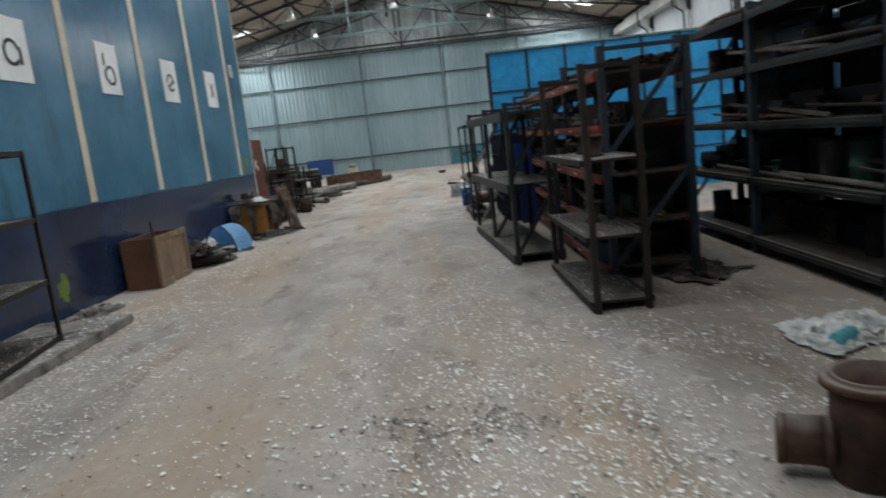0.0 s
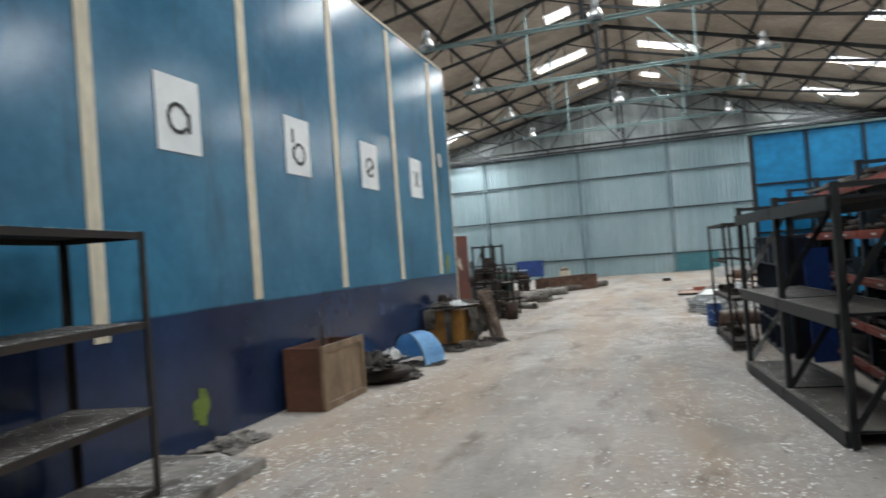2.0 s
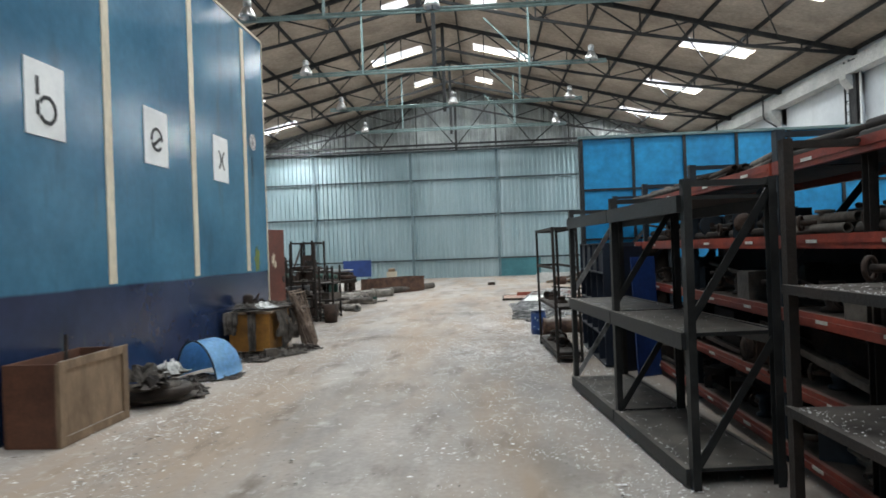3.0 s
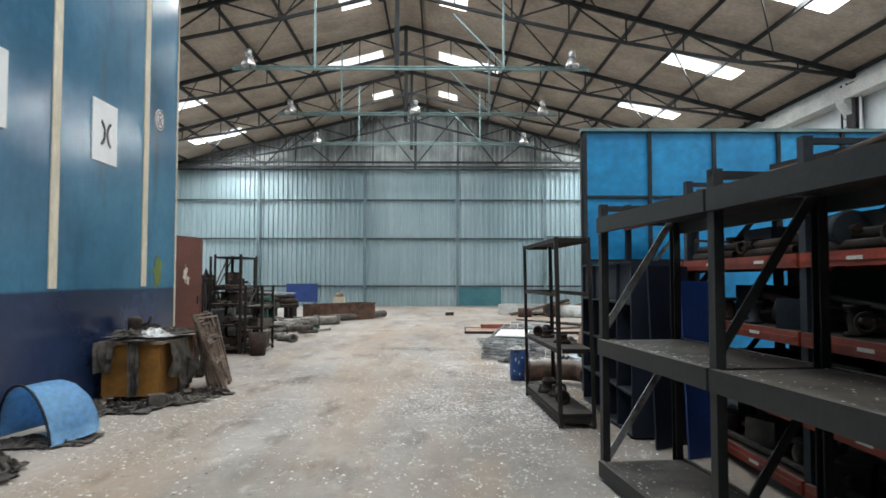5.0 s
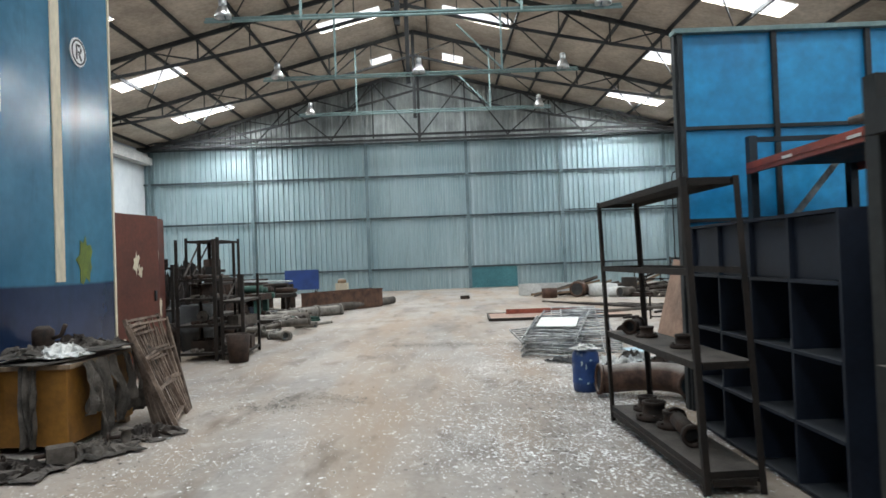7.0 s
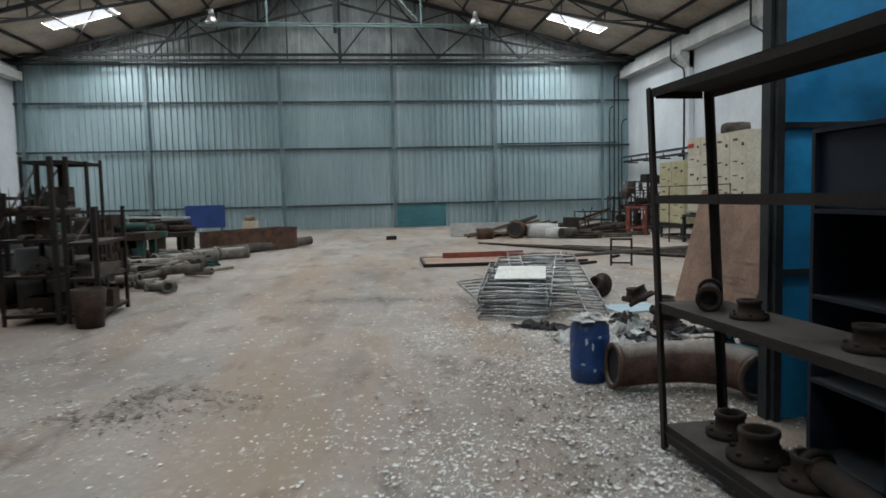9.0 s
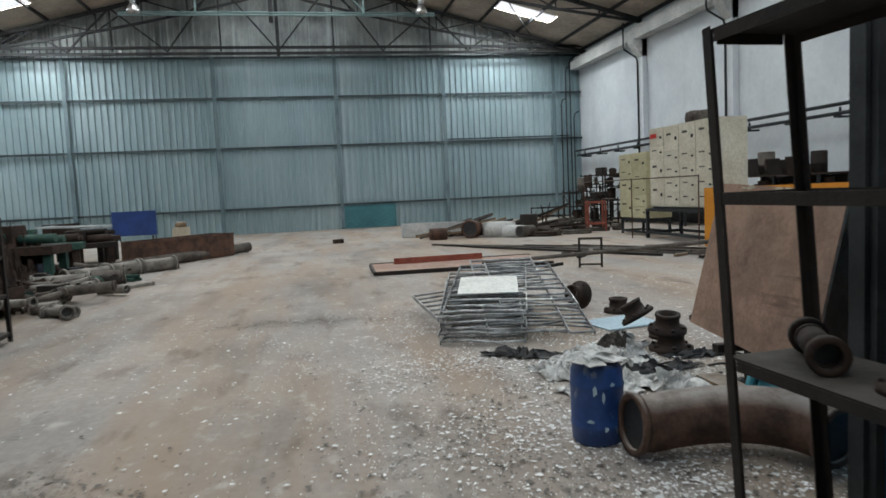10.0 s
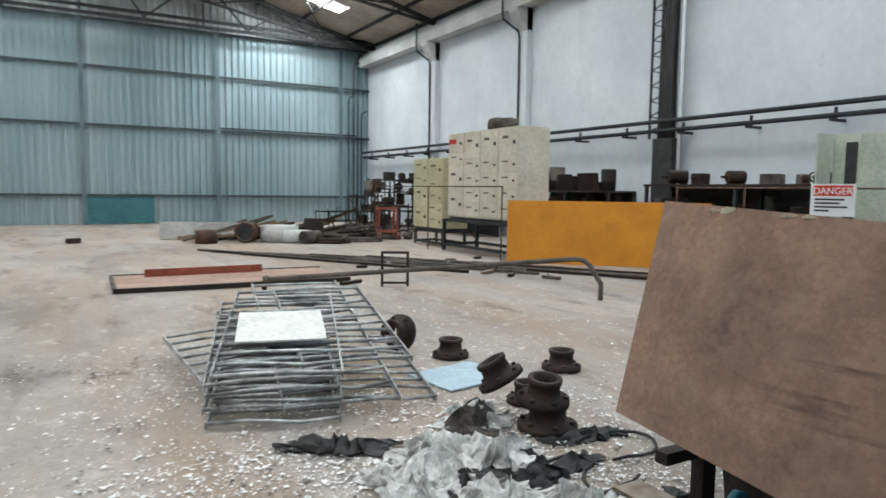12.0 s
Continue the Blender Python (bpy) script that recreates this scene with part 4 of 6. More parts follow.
def crumple(name, cx, cy, sx, sy, h, seed, material, label, rz=0, n=34):
    bm = B()
    bmesh.ops.create_grid(bm, x_segments=n, y_segments=n, size=0.5)
    for v in bm.verts:
        x, y = v.co.x, v.co.y
        r = math.hypot(x, y) * 2
        edge = max(0.0, 1 - r ** 2.2)
        p = Vector((x * 13.0 * sx + seed, y * 8.0 * sy, seed))
        z = (0.75 - abs(noise.noise(p * 0.55))) * 1.3 + (0.6 - abs(noise.noise(p * 1.25 + Vector((3, 1, 0))))) * 0.9 + (0.4 - abs(noise.noise(p * 2.6))) * 0.45
        z = max(0.0, z - 0.75)
        k = 1 + 0.35 * noise.noise((x * 3, y * 3, seed + 9))
        v.co = (x * sx * k + 0.06 * noise.noise(p * 1.7), y * sy * k + 0.06 * noise.noise(p * 1.9), 0.004 + h * z * (0.25 + edge))
    bmesh.ops.solidify(bm, geom=bm.faces[:], thickness=0.004)
    return solid(name, bm, material, label, "rubbish", "floor rubbish", m=pose(cx, cy, 0.004, 0, 0, rz))


for k, (cx, cy, sx, sy, h) in enumerate(((1.18, 19.2, 0.5, 0.55, 0.10), (1.42, 19.45, 0.4, 0.5, 0.09), (1.36, 18.85, 0.55, 0.4, 0.08), (1.66, 18.62, 0.5, 0.35, 0.08), (1.62, 19.25, 0.45, 0.35, 0.1), (1.08, 18.7, 0.35, 0.3, 0.05), (1.85, 19.8, 0.35, 0.4, 0.09))):
    crumple("plastic_sheeting", cx, cy, sx * 0.95, sy * 0.9, h * 1.5, 3.1 + 4.3 * k, M_FOIL, "crumpled torn grey-white plastic sheeting on the floor", 37 * k, 44)
crumple("sacking", 1.80, 19.72, 0.42, 0.28, 0.16, 11.3, M_CLOTH, "crumpled grey sacking on the floor", 50, 36)
for k, (cx, cy, sx, sy, h, rz) in enumerate(((1.0, 19.78, 0.55, 0.15, 0.09, -28), (1.85, 19.0, 0.5, 0.12, 0.09, 15), (2.25, 19.3, 0.5, 0.14, 0.06, -10), (1.3, 19.05, 0.36, 0.10, 0.1, 40), (1.55, 19.0, 0.32, 0.12, 0.1, -50), (1.72, 19.1, 0.34, 0.10, 0.1, 70), (1.95, 18.6, 0.4, 0.1, 0.05, -20))):
    crumple("rubber_strip", cx, cy, sx, sy, h, 5.5 + 6.1 * k, M_RUBBER, "torn black rubber strip on the floor", rz, 24)
for seed, cx, cy, r in ((1, 1.9, 18.9, 0.28), (2, 2.15, 18.75, 0.35), (3, 1.6, 18.55, 0.3), (4, 2.3, 19.1, 0.25)):
    pts = [(cx + r * math.cos(0.35 * k + seed) * (1 + 0.25 * noise.noise((k * 0.3, seed, 0))), cy + 0.7 * r * math.sin(0.35 * k + seed), 0.014 + 0.03 * abs(noise.noise((k * 0.4, seed, 4)))) for k in range(14)]
    solid("loose_cable", sweep(B(), pts, 0.009, 6), M_RUBBER, "loose black cable on the floor", "cable", "loose cables")

lid_litter = crumple("plastic_scrap", 0.82, 17.93, 0.29, 0.26, 0.05, 91, M_FOIL, "dirty torn plastic scrap on the drum's top", 20, 22)
lid_litter.location.z = 0.437

# ---- timber crate, sacks, tub, ochre box, frames along the partition ----
crate = thing("timber_crate", pose(-4.29, 11.2, 0), "old brown timber crate with a framed end, against the partition", "crate")
part("side", bevelled(box(B(), 0, 0.025, 0, 1.1, 0, 0.72), 0.004), M_BROWN, crate)
part("side", bevelled(box(B(), 0.47, 0.495, 0, 1.1, 0, 0.72), 0.004), M_WOOD, crate)
part("end", bevelled(box(B(), 0.026, 0.469, 0, 0.025, 0, 0.72), 0.004), M_BROWN, crate)
part("end", bevelled(box(B(), 0.026, 0.469, 1.075, 1.1, 0, 0.72), 0.004), M_BROWN, crate)
part("bottom", box(B(), 0.026, 0.469, 0.026, 1.074, 0.02, 0.045), M_WOOD, crate)
for y0, y1 in ((0, 0.09), (1.01, 1.1)):
    part("batten", bevelled(box(B(), 0.497, 0.515, y0, y1, 0, 0.74), 0.004), M_WOOD, crate)
for z0, z1 in ((0.0, 0.08), (0.66, 0.74)):
    part("batten", bevelled(box(B(), 0.497, 0.515, 0.092, 1.008, z0, z1), 0.004), M_WOOD, crate)
part("stick", bar(B(), (0.3, 0.4, 0.05), (0.26, 0.5, 0.92), 0.025), M_RUSTY, crate)


def floppy_disc(r, h, seed):
    bm = B()
    lathe(bm, [(r * 0.5, 0), (r * 0.95, 0.01), (r, h * 0.5), (r * 0.93, h), (r * 0.5, h * 1.05)], None, 22, False)
    for v in bm.verts:
        k = 1 + 0.16 * noise.noise((v.co.x * 4 + seed, v.co.y * 4, v.co.z * 9))
        v.co = (v.co.x * k, v.co.y * k, v.co.z + 0.02 * noise.noise((v.co.x * 5, v.co.y * 5, seed)) * (1 if v.co.z > 0.02 else 0))
    return bm


sacks = thing("sack_stack", pose(-3.88, 12.95, 0), "low stack of folded grey sacks beside the crate", "sacks")
for k in range(3):
    ob = part("sack", floppy_disc(0.38 - 0.04 * k, 0.085 + 0.03 * (k % 2), k * 3.3), (M_CLOTH, M_RUSTY, M_CLOTH, M_PIPE, M_RUSTY)[k], sacks)
    ob.matrix_basis = pose(0.07 * rng.uniform(-1, 1), 0.12 * rng.uniform(-1, 1), 0.075 * k, 7 * rng.uniform(-1, 1) * (k > 0), 8 * rng.uniform(-1, 1) * (k > 0), 70 * rng.random()) @ Matrix.Diagonal((1.3, 0.8, 1, 1))

for k, (cx, cy, sx, sy, z, mat) in enumerate(((-3.9, 12.9, 0.6, 0.6, 0.25, M_CLOTH), (-3.8, 13.15, 0.4, 0.35, 0.28, M_FOIL), (-3.7, 12.75, 0.5, 0.3, 0.22, M_RUSTY), (-3.6, 13.3, 0.5, 0.4, 0.0, M_RUSTY))):
    crumple("sacking", cx, cy, sx, sy, 0.19, 51 + 3 * k, mat, "crumpled dirty sacking slumped over the sacks", 40 * k, 22).location.z = z + 0.004

tub = thing("plastic_tub", pose(-3.80, 14.5, 0.04, 5, 0, -28), "overturned sky-blue plastic tub cut open at one end", "tub")
bm = B()
rows = []
for j in range(8):
    u = j / 7
    y = -0.28 + 0.62 * u
    rr = 0.37 * (1 if u < 0.45 else math.sqrt(max(0.0, 1 - ((u - 0.45) / 0.56) ** 2.2)))
    rows.append([bm.verts.new((rr * math.cos(math.pi * k / 14), y, max(0.0, rr * math.sin(math.pi * k / 14) * 1.3))) for k in range(15)])
for a, b in zip(rows, rows[1:]):
    for k in range(14):
        bm.faces.new((a[k], a[k + 1], b[k + 1], b[k])).smooth = True
bmesh.ops.solidify(bm, geom=bm.faces[:], thickness=0.012)
part("shell", bm, M_TUB, tub)
part("lip", sweep(B(), [(0.375 * math.cos(math.pi * k / 14), -0.285, 0.012 + 0.4875 * math.sin(math.pi * k / 14)) for k in range(15)], 0.012, 6), M_NAVY, tub)
crumple("debris_mound", -3.75, 14.3, 0.75, 0.45, 0.09, 41, M_RUSTY, "small heap of rusty scrap spilling from under the tub", 10, 26)
crumple("debris_mound", -4.1, 9.95, 0.5, 0.7, 0.10, 47, M_FLOOR2, "small heap of plaster crumbs at the partition's foot", 0, 26)

obox = thing("ochre_box", pose(-4.27, 16.25, 0), "ochre-yellow board box under dusty sheets and rags", "box")
part("front", bevelled(box(B(), 0.0, 0.66, 0, 0.02, 0.06, 0.66), 0.003), M_OCHRE, obox)
part("side", bevelled(box(B(), 0.64, 0.66, 0.022, 1.1, 0.06, 0.66), 0.003), M_OCHRE, obox)
part("side", bevelled(box(B(), 0.0, 0.02, 0.022, 1.1, 0.06, 0.66), 0.003), M_OCHRE, obox)
part("back", bevelled(box(B(), 0.022, 0.638, 1.08, 1.1, 0.06, 0.66), 0.003), M_OCHRE, obox)
part("lid", bevelled(box(B(), -0.03, 0.72, -0.05, 1.15, 0.665, 0.70), 0.004), M_WOOD, obox)
for x in (0.05, 0.6):
    for y in (0.05, 1.04):
        part("foot", box(B(), x - 0.04, x + 0.04, y - 0.04, y + 0.04, 0, 0.058), M_WOOD, obox)
for k in range(5):
    solid("torn_sheet", bevelled(box(B(), 0, 0.55, 0, 0.42, 0, 0.006), 0.001), M_PAPER if k % 2 else M_CLOTH, "torn dusty card sheet on the ochre box", "sheet", "sheets on the box", m=pose(-4.2 + 0.05 * k, 16.28 + 0.1 * k, 0.703 + 0.012 * k, 1.5, -1.5, rng.uniform(-30, 30)))


def rag(x, y, z, w, n, rz, name="hanging_rag", label="dirty grey rag hanging over the box"):
    bm = B()
    bmesh.ops.create_grid(bm, x_segments=10, y_segments=18, size=0.5)
    for v in bm.verts:
        u, t = v.co.x, v.co.y + 0.5
        fold = (0.03 * math.sin(u * 17 + y * 9) + 0.07 * noise.noise((u * 4, t * 3, y * 7))) * (0.3 + t)
        v.co = (u * w * (1 - 0.25 * t) + 0.05 * noise.noise((t * 3, y * 5, 1.0)), -0.02 - 0.05 * math.sin(t * 2.6) + fold, -t * n + 0.03 * noise.noise((u * 5, t * 4, x)))
    bmesh.ops.solidify(bm, geom=bm.faces[:], thickness=0.006)
    return solid(name, bm, M_CLOTH, label, "rag", "hanging rags", m=pose(x, y, z, 0, 0, rz))


rag(-3.86, 16.22, 0.70, 0.14, 0.62, 0)
rag(-4.2, 16.2, 0.70, 0.25, 0.35, 0)
for k in range(6):
    rag(-3.54 + 0.02 * k, 16.42 + 0.17 * k, 0.69, rng.uniform(0.1, 0.26), rng.uniform(0.3, 0.66), 90 + rng.uniform(-15, 15))
for k, (cx, cy, sx, sy, mat) in enumerate(((-4.05, 16.5, 0.5, 0.5, M_CLOTH), (-3.75, 16.45, 0.4, 0.5, M_FOIL), (-3.75, 16.95, 0.45, 0.6, M_CLOTH), (-4.1, 17.25, 0.35, 0.4, M_RUSTY))):
    crumple("crumpled_cloth", cx, cy, sx, sy, 0.11, 131 + 5 * k, mat, "crumpled dirty cloth heaped on the ochre box", 50 * k, 24).location.z = 0.74
motor = thing("black_motor", pose(-4.2, 16.95, 0.76), "small black motor on the ochre box", "motor")
part("housing", lathe(B(), [(0.06, 0), (0.09, 0.02), (0.09, 0.15), (0.05, 0.19)], pose(0, 0, 0), 14, False), M_CASTIRON, motor)
part("pipe_stub", sweep(B(), [(0.08, 0, 0.08), (0.16, 0, 0.1), (0.2, 0, 0.2)], 0.02, 8), M_CASTIRON, motor)


def ladder_frame(m, w, n, rungs, label):
    s = thing("grating_frame", m, label, "frame", "leaning frames")
    for x in (0, w):
        part("stile", bar(B(), (x, 0, 0), (x, 0, n), 0.03, 0.03), M_GRATE, s)
    for k in range(rungs):
        z = 0.08 + (n - 0.1) * k / (rungs - 1)
        part("rung", bar(B(), (0.016, 0, z), (w - 0.016, 0, z), 0.022, 0.022), M_GRATE, s)
    for x in [w * f / 6 for f in range(1, 6)]:
        part("bar", bar(B(), (x, 0.02, 0.05), (x, 0.02, n - 0.02), 0.014, 0.014), M_GRATE, s)
    return s


for k in range(5):
    ladder_frame(pose(-2.98 - 0.075 * k, 16.86 + 0.05 * k, 0, -24 + 2 * k + 3 * rng.random(), 0, 106 - 5 * k), 0.72, 1.02 - 0.06 * (k % 3), 4, "rusty slatted frame leaning on the rag-hung box")

for k, (cx, cy, sx, sy, h) in enumerate(((-3.75, 15.75, 0.7, 0.5, 0.10), (-3.4, 16.2, 0.6, 0.4, 0.12), (-3.2, 16.75, 0.5, 0.5, 0.10), (-4.05, 15.55, 0.5, 0.4, 0.14))):
    crumple("debris_mound", cx, cy, sx, sy, h, 171 + 5 * k, (M_RUSTY, M_CLOTH)[k % 2], "low heap of black scrap and rags at the box's foot", 35 * k, 26)

# ---- red-oxide cabinet ----
cab = thing("steel_cabinet", pose(-5.38, 19.15, 0), "red-oxide steel cabinet with scraped paint and doors ajar", "cabinet")
part("body", bevelled(box(B(), 0, 0.6, 0.0, 1.8, 0.04, 2.17), 0.012), M_CABRED, cab)
part("plinth", box(B(), 0.03, 0.58, 0.05, 1.75, 0, 0.038), M_DKFRAME, cab)
for hinge, n, turn, sgn, marks in ((0.03, 0.98, -15, 1, ((0.55, 1.52, 0.07, 0.17), (0.62, 1.40, 0.05, 0.10), (0.3, 0.5, 0.04, 0.06))), (1.77, 0.76, 7, -1, ((0.35, 1.6, 0.08, 0.25), (0.45, 1.25, 0.12, 0.28), (0.25, 0.9, 0.08, 0.2), (0.55, 1.85, 0.06, 0.1)))):
    dr = part("door", bevelled(box(B(), 0.0, 0.02, *sorted((0, sgn * n)), 0.06, 2.15), 0.004), M_CABRED, cab)
    dr.matrix_basis = pose(0.604, hinge, 0, 0, 0, turn)
    for yy, zz, ry, rz in marks:
        part("scraped_patch", blot(B(), pose(0.0205, sgn * yy, zz), ry, rz, 16, 0.002, 0.6), M_STRIP, dr, "scraped pale bare patch")
    part("handle", bevelled(box(B(), 0.021, 0.045, *sorted((sgn * (n - 0.1), sgn * (n - 0.07))), 1.0, 1.14), 0.004), M_DKFRAME, dr)

# ---- racks, pipes and trough beyond the red cabinet ----


def frame_rack(m, length, depth, height, levels, label):
    return angle_shelf("steel_frame_rack", m, length, depth, height, levels, M_RUSTY, label, "frame racks", 0.035, 0.05, True, "rack")


frame_rack(pose(-4.72, 21.2, 0), 0.62, 1.0, 1.86, (0.12, 0.55, 0.95, 1.25), "rusty steel frame rack holding scrap")
frame_rack(pose(-4.06, 21.25, 0, 0, 0, 3), 0.36, 1.1, 1.3, (0.1, 0.5, 0.9), "narrow rusty steel frame rack")
frame_rack(pose(-5.1, 22.6, 0, 0, 0, -4), 0.6, 1.0, 1.95, (0.1, 0.6, 1.15, 1.9), "rusty steel frame rack in a cluster")
frame_rack(pose(-6.2, 22.8, 0, 0, 0, 2), 0.8, 0.9, 1.5, (0.1, 0.7, 1.45), "rusty steel frame rack in a cluster")


def junk(kind, m, material=None):
    """A small scrap part that rests at the pose m."""
    if kind == 0:
        t = thing("scrap_valve", m, "rusty flanged scrap valve with hand wheel", "scrap part", "scrap parts")
        part("body", lathe(B(), [(0.07, 0), (0.07, 0.02), (0.04, 0.03), (0.055, 0.09), (0.04, 0.15), (0.07, 0.16), (0.07, 0.18)], None, 12, False), material or M_CASTIRON, t)
        part("stem", tube(B(), (0.05, 0, 0.09), (0.16, 0, 0.09), 0.02, 8), M_CASTIRON, t)
        part("wheel", lathe(B(), [(0.06, -0.01), (0.06, 0.01), (0.045, 0.01), (0.045, -0.01)], pose(0.165, 0, 0.09, 0, 90, 0), 14), M_CASTIRON, t)
    elif kind == 1:
        t = thing("scrap_gearbox", m, "greasy scrap gearbox with bare shaft", "scrap part", "scrap parts")
        part("casing", bevelled(box(B(), -0.13, 0.13, -0.1, 0.1, 0, 0.2), 0.02), material or M_GREEN, t)
        part("shaft", tube(B(), (0.13, 0, 0.12), (0.24, 0, 0.12), 0.025, 10), M_CASTIRON, t)
        part("cover", lathe(B(), [(0.08, 0), (0.08, 0.025), (0.03, 0.03)], pose(-0.13, 0, 0.11, 0, -90, 0), 12, False), M_CASTIRON, t)
    elif kind == 2:
        t = thing("scrap_box", m, "dusty open steel parts tray", "tray", "scrap parts")
        part("base", box(B(), -0.2, 0.2, -0.14, 0.14, 0, 0.006), material or M_RUSTY, t)
        for a in ((-0.2, 0.2, -0.14, -0.134), (-0.2, 0.2, 0.134, 0.14), (-0.2, -0.194, -0.133, 0.133), (0.194, 0.2, -0.133, 0.133)):
            part("side", box(B(), *a, 0.007, 0.16), material or M_RUSTY, t)
    elif kind == 3:
        t = thing("scrap_motor", m, "scrap electric motor with ribbed casing", "motor", "scrap parts")
        prof = []
        for k in range(9):
            prof += [(0.10, 0.03 * k), (0.10, 0.03 * k + 0.012), (0.09, 0.03 * k + 0.014), (0.09, 0.03 * k + 0.028)]
        part("casing", lathe(B(), prof, pose(-0.13, 0, 0.115, 0, 90, 0), 14, False), material or M_GREEN, t)
        part("shaft", tube(B(), (0.14, 0, 0.115), (0.24, 0, 0.115), 0.02, 8), M_CASTIRON, t)
        for x in (-0.08, 0.08):
            part("foot", box(B(), x - 0.03, x + 0.03, -0.1, 0.1, 0, 0.02), M_CASTIRON, t)
    elif kind == 4:
        t = thing("pipe_bundle", m, "loose bundle of short scrap pipes", "pipes", "scrap parts")
        for i, (y, z) in enumerate(((-0.075, 0.035), (0.0, 0.035), (0.075, 0.035), (-0.037, 0.1), (0.037, 0.1))):
            part("pipe", tube(B(), (-0.45 + 0.05 * (i % 3), y, z), (0.45 - 0.07 * (i % 2), y, z), 0.034, 10, 0.006), material or M_PIPE, t)
    else:
        t = thing("scrap_drum", m, "small dark steel drum among scrap", "drum", "scrap parts")
        part("body", lathe(B(), [(0.12, 0), (0.13, 0.01), (0.13, 0.15), (0.136, 0.16), (0.13, 0.17), (0.13, 0.36), (0.12, 0.37)], None, 16, False), material or M_CASTIRON, t)
    return t


def fill(points, kinds, materials, rot=180, size=1.0):
    for p in points:
        k = size * rng.uniform(0.85, 1.15)
        junk(rng.choice(kinds), pose(*p, 0, 0, rng.uniform(-rot, rot)) @ Matrix.Diagonal((k, k, k, 1)), rng.choice(materials))


IRON = (M_CASTIRON, M_RUSTY, M_CASTIRON, M_PIPE)
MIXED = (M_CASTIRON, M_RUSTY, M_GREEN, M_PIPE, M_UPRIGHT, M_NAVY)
fill([(-3.5, 15.95, 0.0), (-3.95, 15.8, 0.0), (-3.25, 16.45, 0.0)], (0, 1), IRON, size=0.8)
# long bars lying lengthwise on the racks, some past the near end
for x0, x1, y0, y1, zs, n in ((2.02, 2.75, 8.2, 15.2, (0.16, 0.6, 1.1, 1.6, 2.12), 9), (3.78, 4.15, 2.3, 10.6, (0.85, 1.45, 2.05, 2.6), 8)):
    for z in zs:
        for k in range(n):
            xa, ya, long = rng.uniform(x0, x1), rng.uniform(y0, y1 - 2.0), rng.uniform(1.4, 3.2)
            r = rng.uniform(0.012, 0.032)
            lift = rng.uniform(0.0, 0.22)
            p, q = Vector((xa, ya, z + r)), Vector((xa + rng.uniform(-0.12, 0.12), min(ya + long, y1), z + r + lift))
            solid("scrap_bar", tube(B(), p, q, r, 7) if k % 2 else bar(B(), p, q, r * 2, r * 1.6), rng.choice((M_RUSTY, M_PIPE, M_CASTIRON, M_RUSTPIPE, M_PIPE)), "long rusty scrap bar lying on the rack", "scrap bar", "rack bars")
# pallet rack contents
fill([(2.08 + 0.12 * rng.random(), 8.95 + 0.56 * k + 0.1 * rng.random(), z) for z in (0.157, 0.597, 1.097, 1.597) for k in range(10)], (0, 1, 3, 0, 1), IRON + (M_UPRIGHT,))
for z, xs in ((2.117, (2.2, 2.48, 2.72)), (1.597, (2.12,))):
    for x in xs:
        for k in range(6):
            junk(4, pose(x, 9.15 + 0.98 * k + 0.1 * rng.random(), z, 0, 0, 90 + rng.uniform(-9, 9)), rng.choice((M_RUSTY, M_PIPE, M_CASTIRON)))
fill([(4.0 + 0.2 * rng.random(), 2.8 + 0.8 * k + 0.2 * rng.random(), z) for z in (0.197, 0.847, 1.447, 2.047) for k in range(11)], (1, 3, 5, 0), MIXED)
for x in (4.0, 4.3):
    for k in range(9):
        junk(4, pose(x, 2.95 + 0.99 * k, 2.597, 0, 0, 90 + rng.uniform(-8, 8)), rng.choice((M_RUSTY, M_PIPE, M_CASTIRON)))


def bin_box(m, w, d, h, material):
    t = thing("parts_bin", m, "blackened steel parts bin on a rack", "bin", "parts bins")
    part("base", box(B(), 0, w, 0, d, 0, 0.01), material, t)
    for a in ((0, w, 0, 0.01), (0, w, d - 0.01, d), (0, 0.01, 0.011, d - 0.011), (w - 0.01, w, 0.011, d - 0.011)):
        part("side", box(B(), *a, 0.011, h), material, t)
    part("content", floppy_disc(min(w, d) * 0.42, h * 0.5, w * 9), M_CASTIRON, t).matrix_basis = pose(w / 2, d / 2, 0.011)


for z in (0.157, 0.597, 1.097, 1.597):
    y = 9.2
    while y < 14.3:
        n = rng.uniform(0.45, 0.85)
        bin_box(pose(2.40, y, z), 0.44, min(n, 14.5 - y), rng.uniform(0.12, 0.3), rng.choice((M_CASTIRON, M_RUBBER, M_RUBBER, M_NAVY)))
        y += n + rng.uniform(0.05, 0.6)
for z in (0.197, 0.847, 1.447, 2.047):
    y = 2.5
    while y < 10.8:
        n = rng.uniform(0.5, 1.0)
        bin_box(pose(4.2, y, z), 0.42, min(n, 11.4 - y), rng.uniform(0.15, 0.42), rng.choice((M_CASTIRON, M_RUBBER, M_PIPE, M_NAVY)))
        y += n + rng.uniform(0.06, 0.4)
fill([(1.8, 8.1, 1.327), (1.85, 8.9, 1.327), (1.82, 8.5, 0.667)], (0, 2), IRON)
fill([(-4.45, 21.6, 0.952), (-4.4, 21.9, 1.252), (-4.45, 21.6, 0.552), (-4.4, 21.6, 0.122), (-3.86, 21.7, 0.502), (-3.86, 21.9, 0.102), (-4.8, 23.0, 0.602), (-4.8, 23.1, 1.152), (-5.8, 23.2, 0.702), (-5.8, 23.2, 1.452)], (0, 1, 2, 3, 5), IRON)
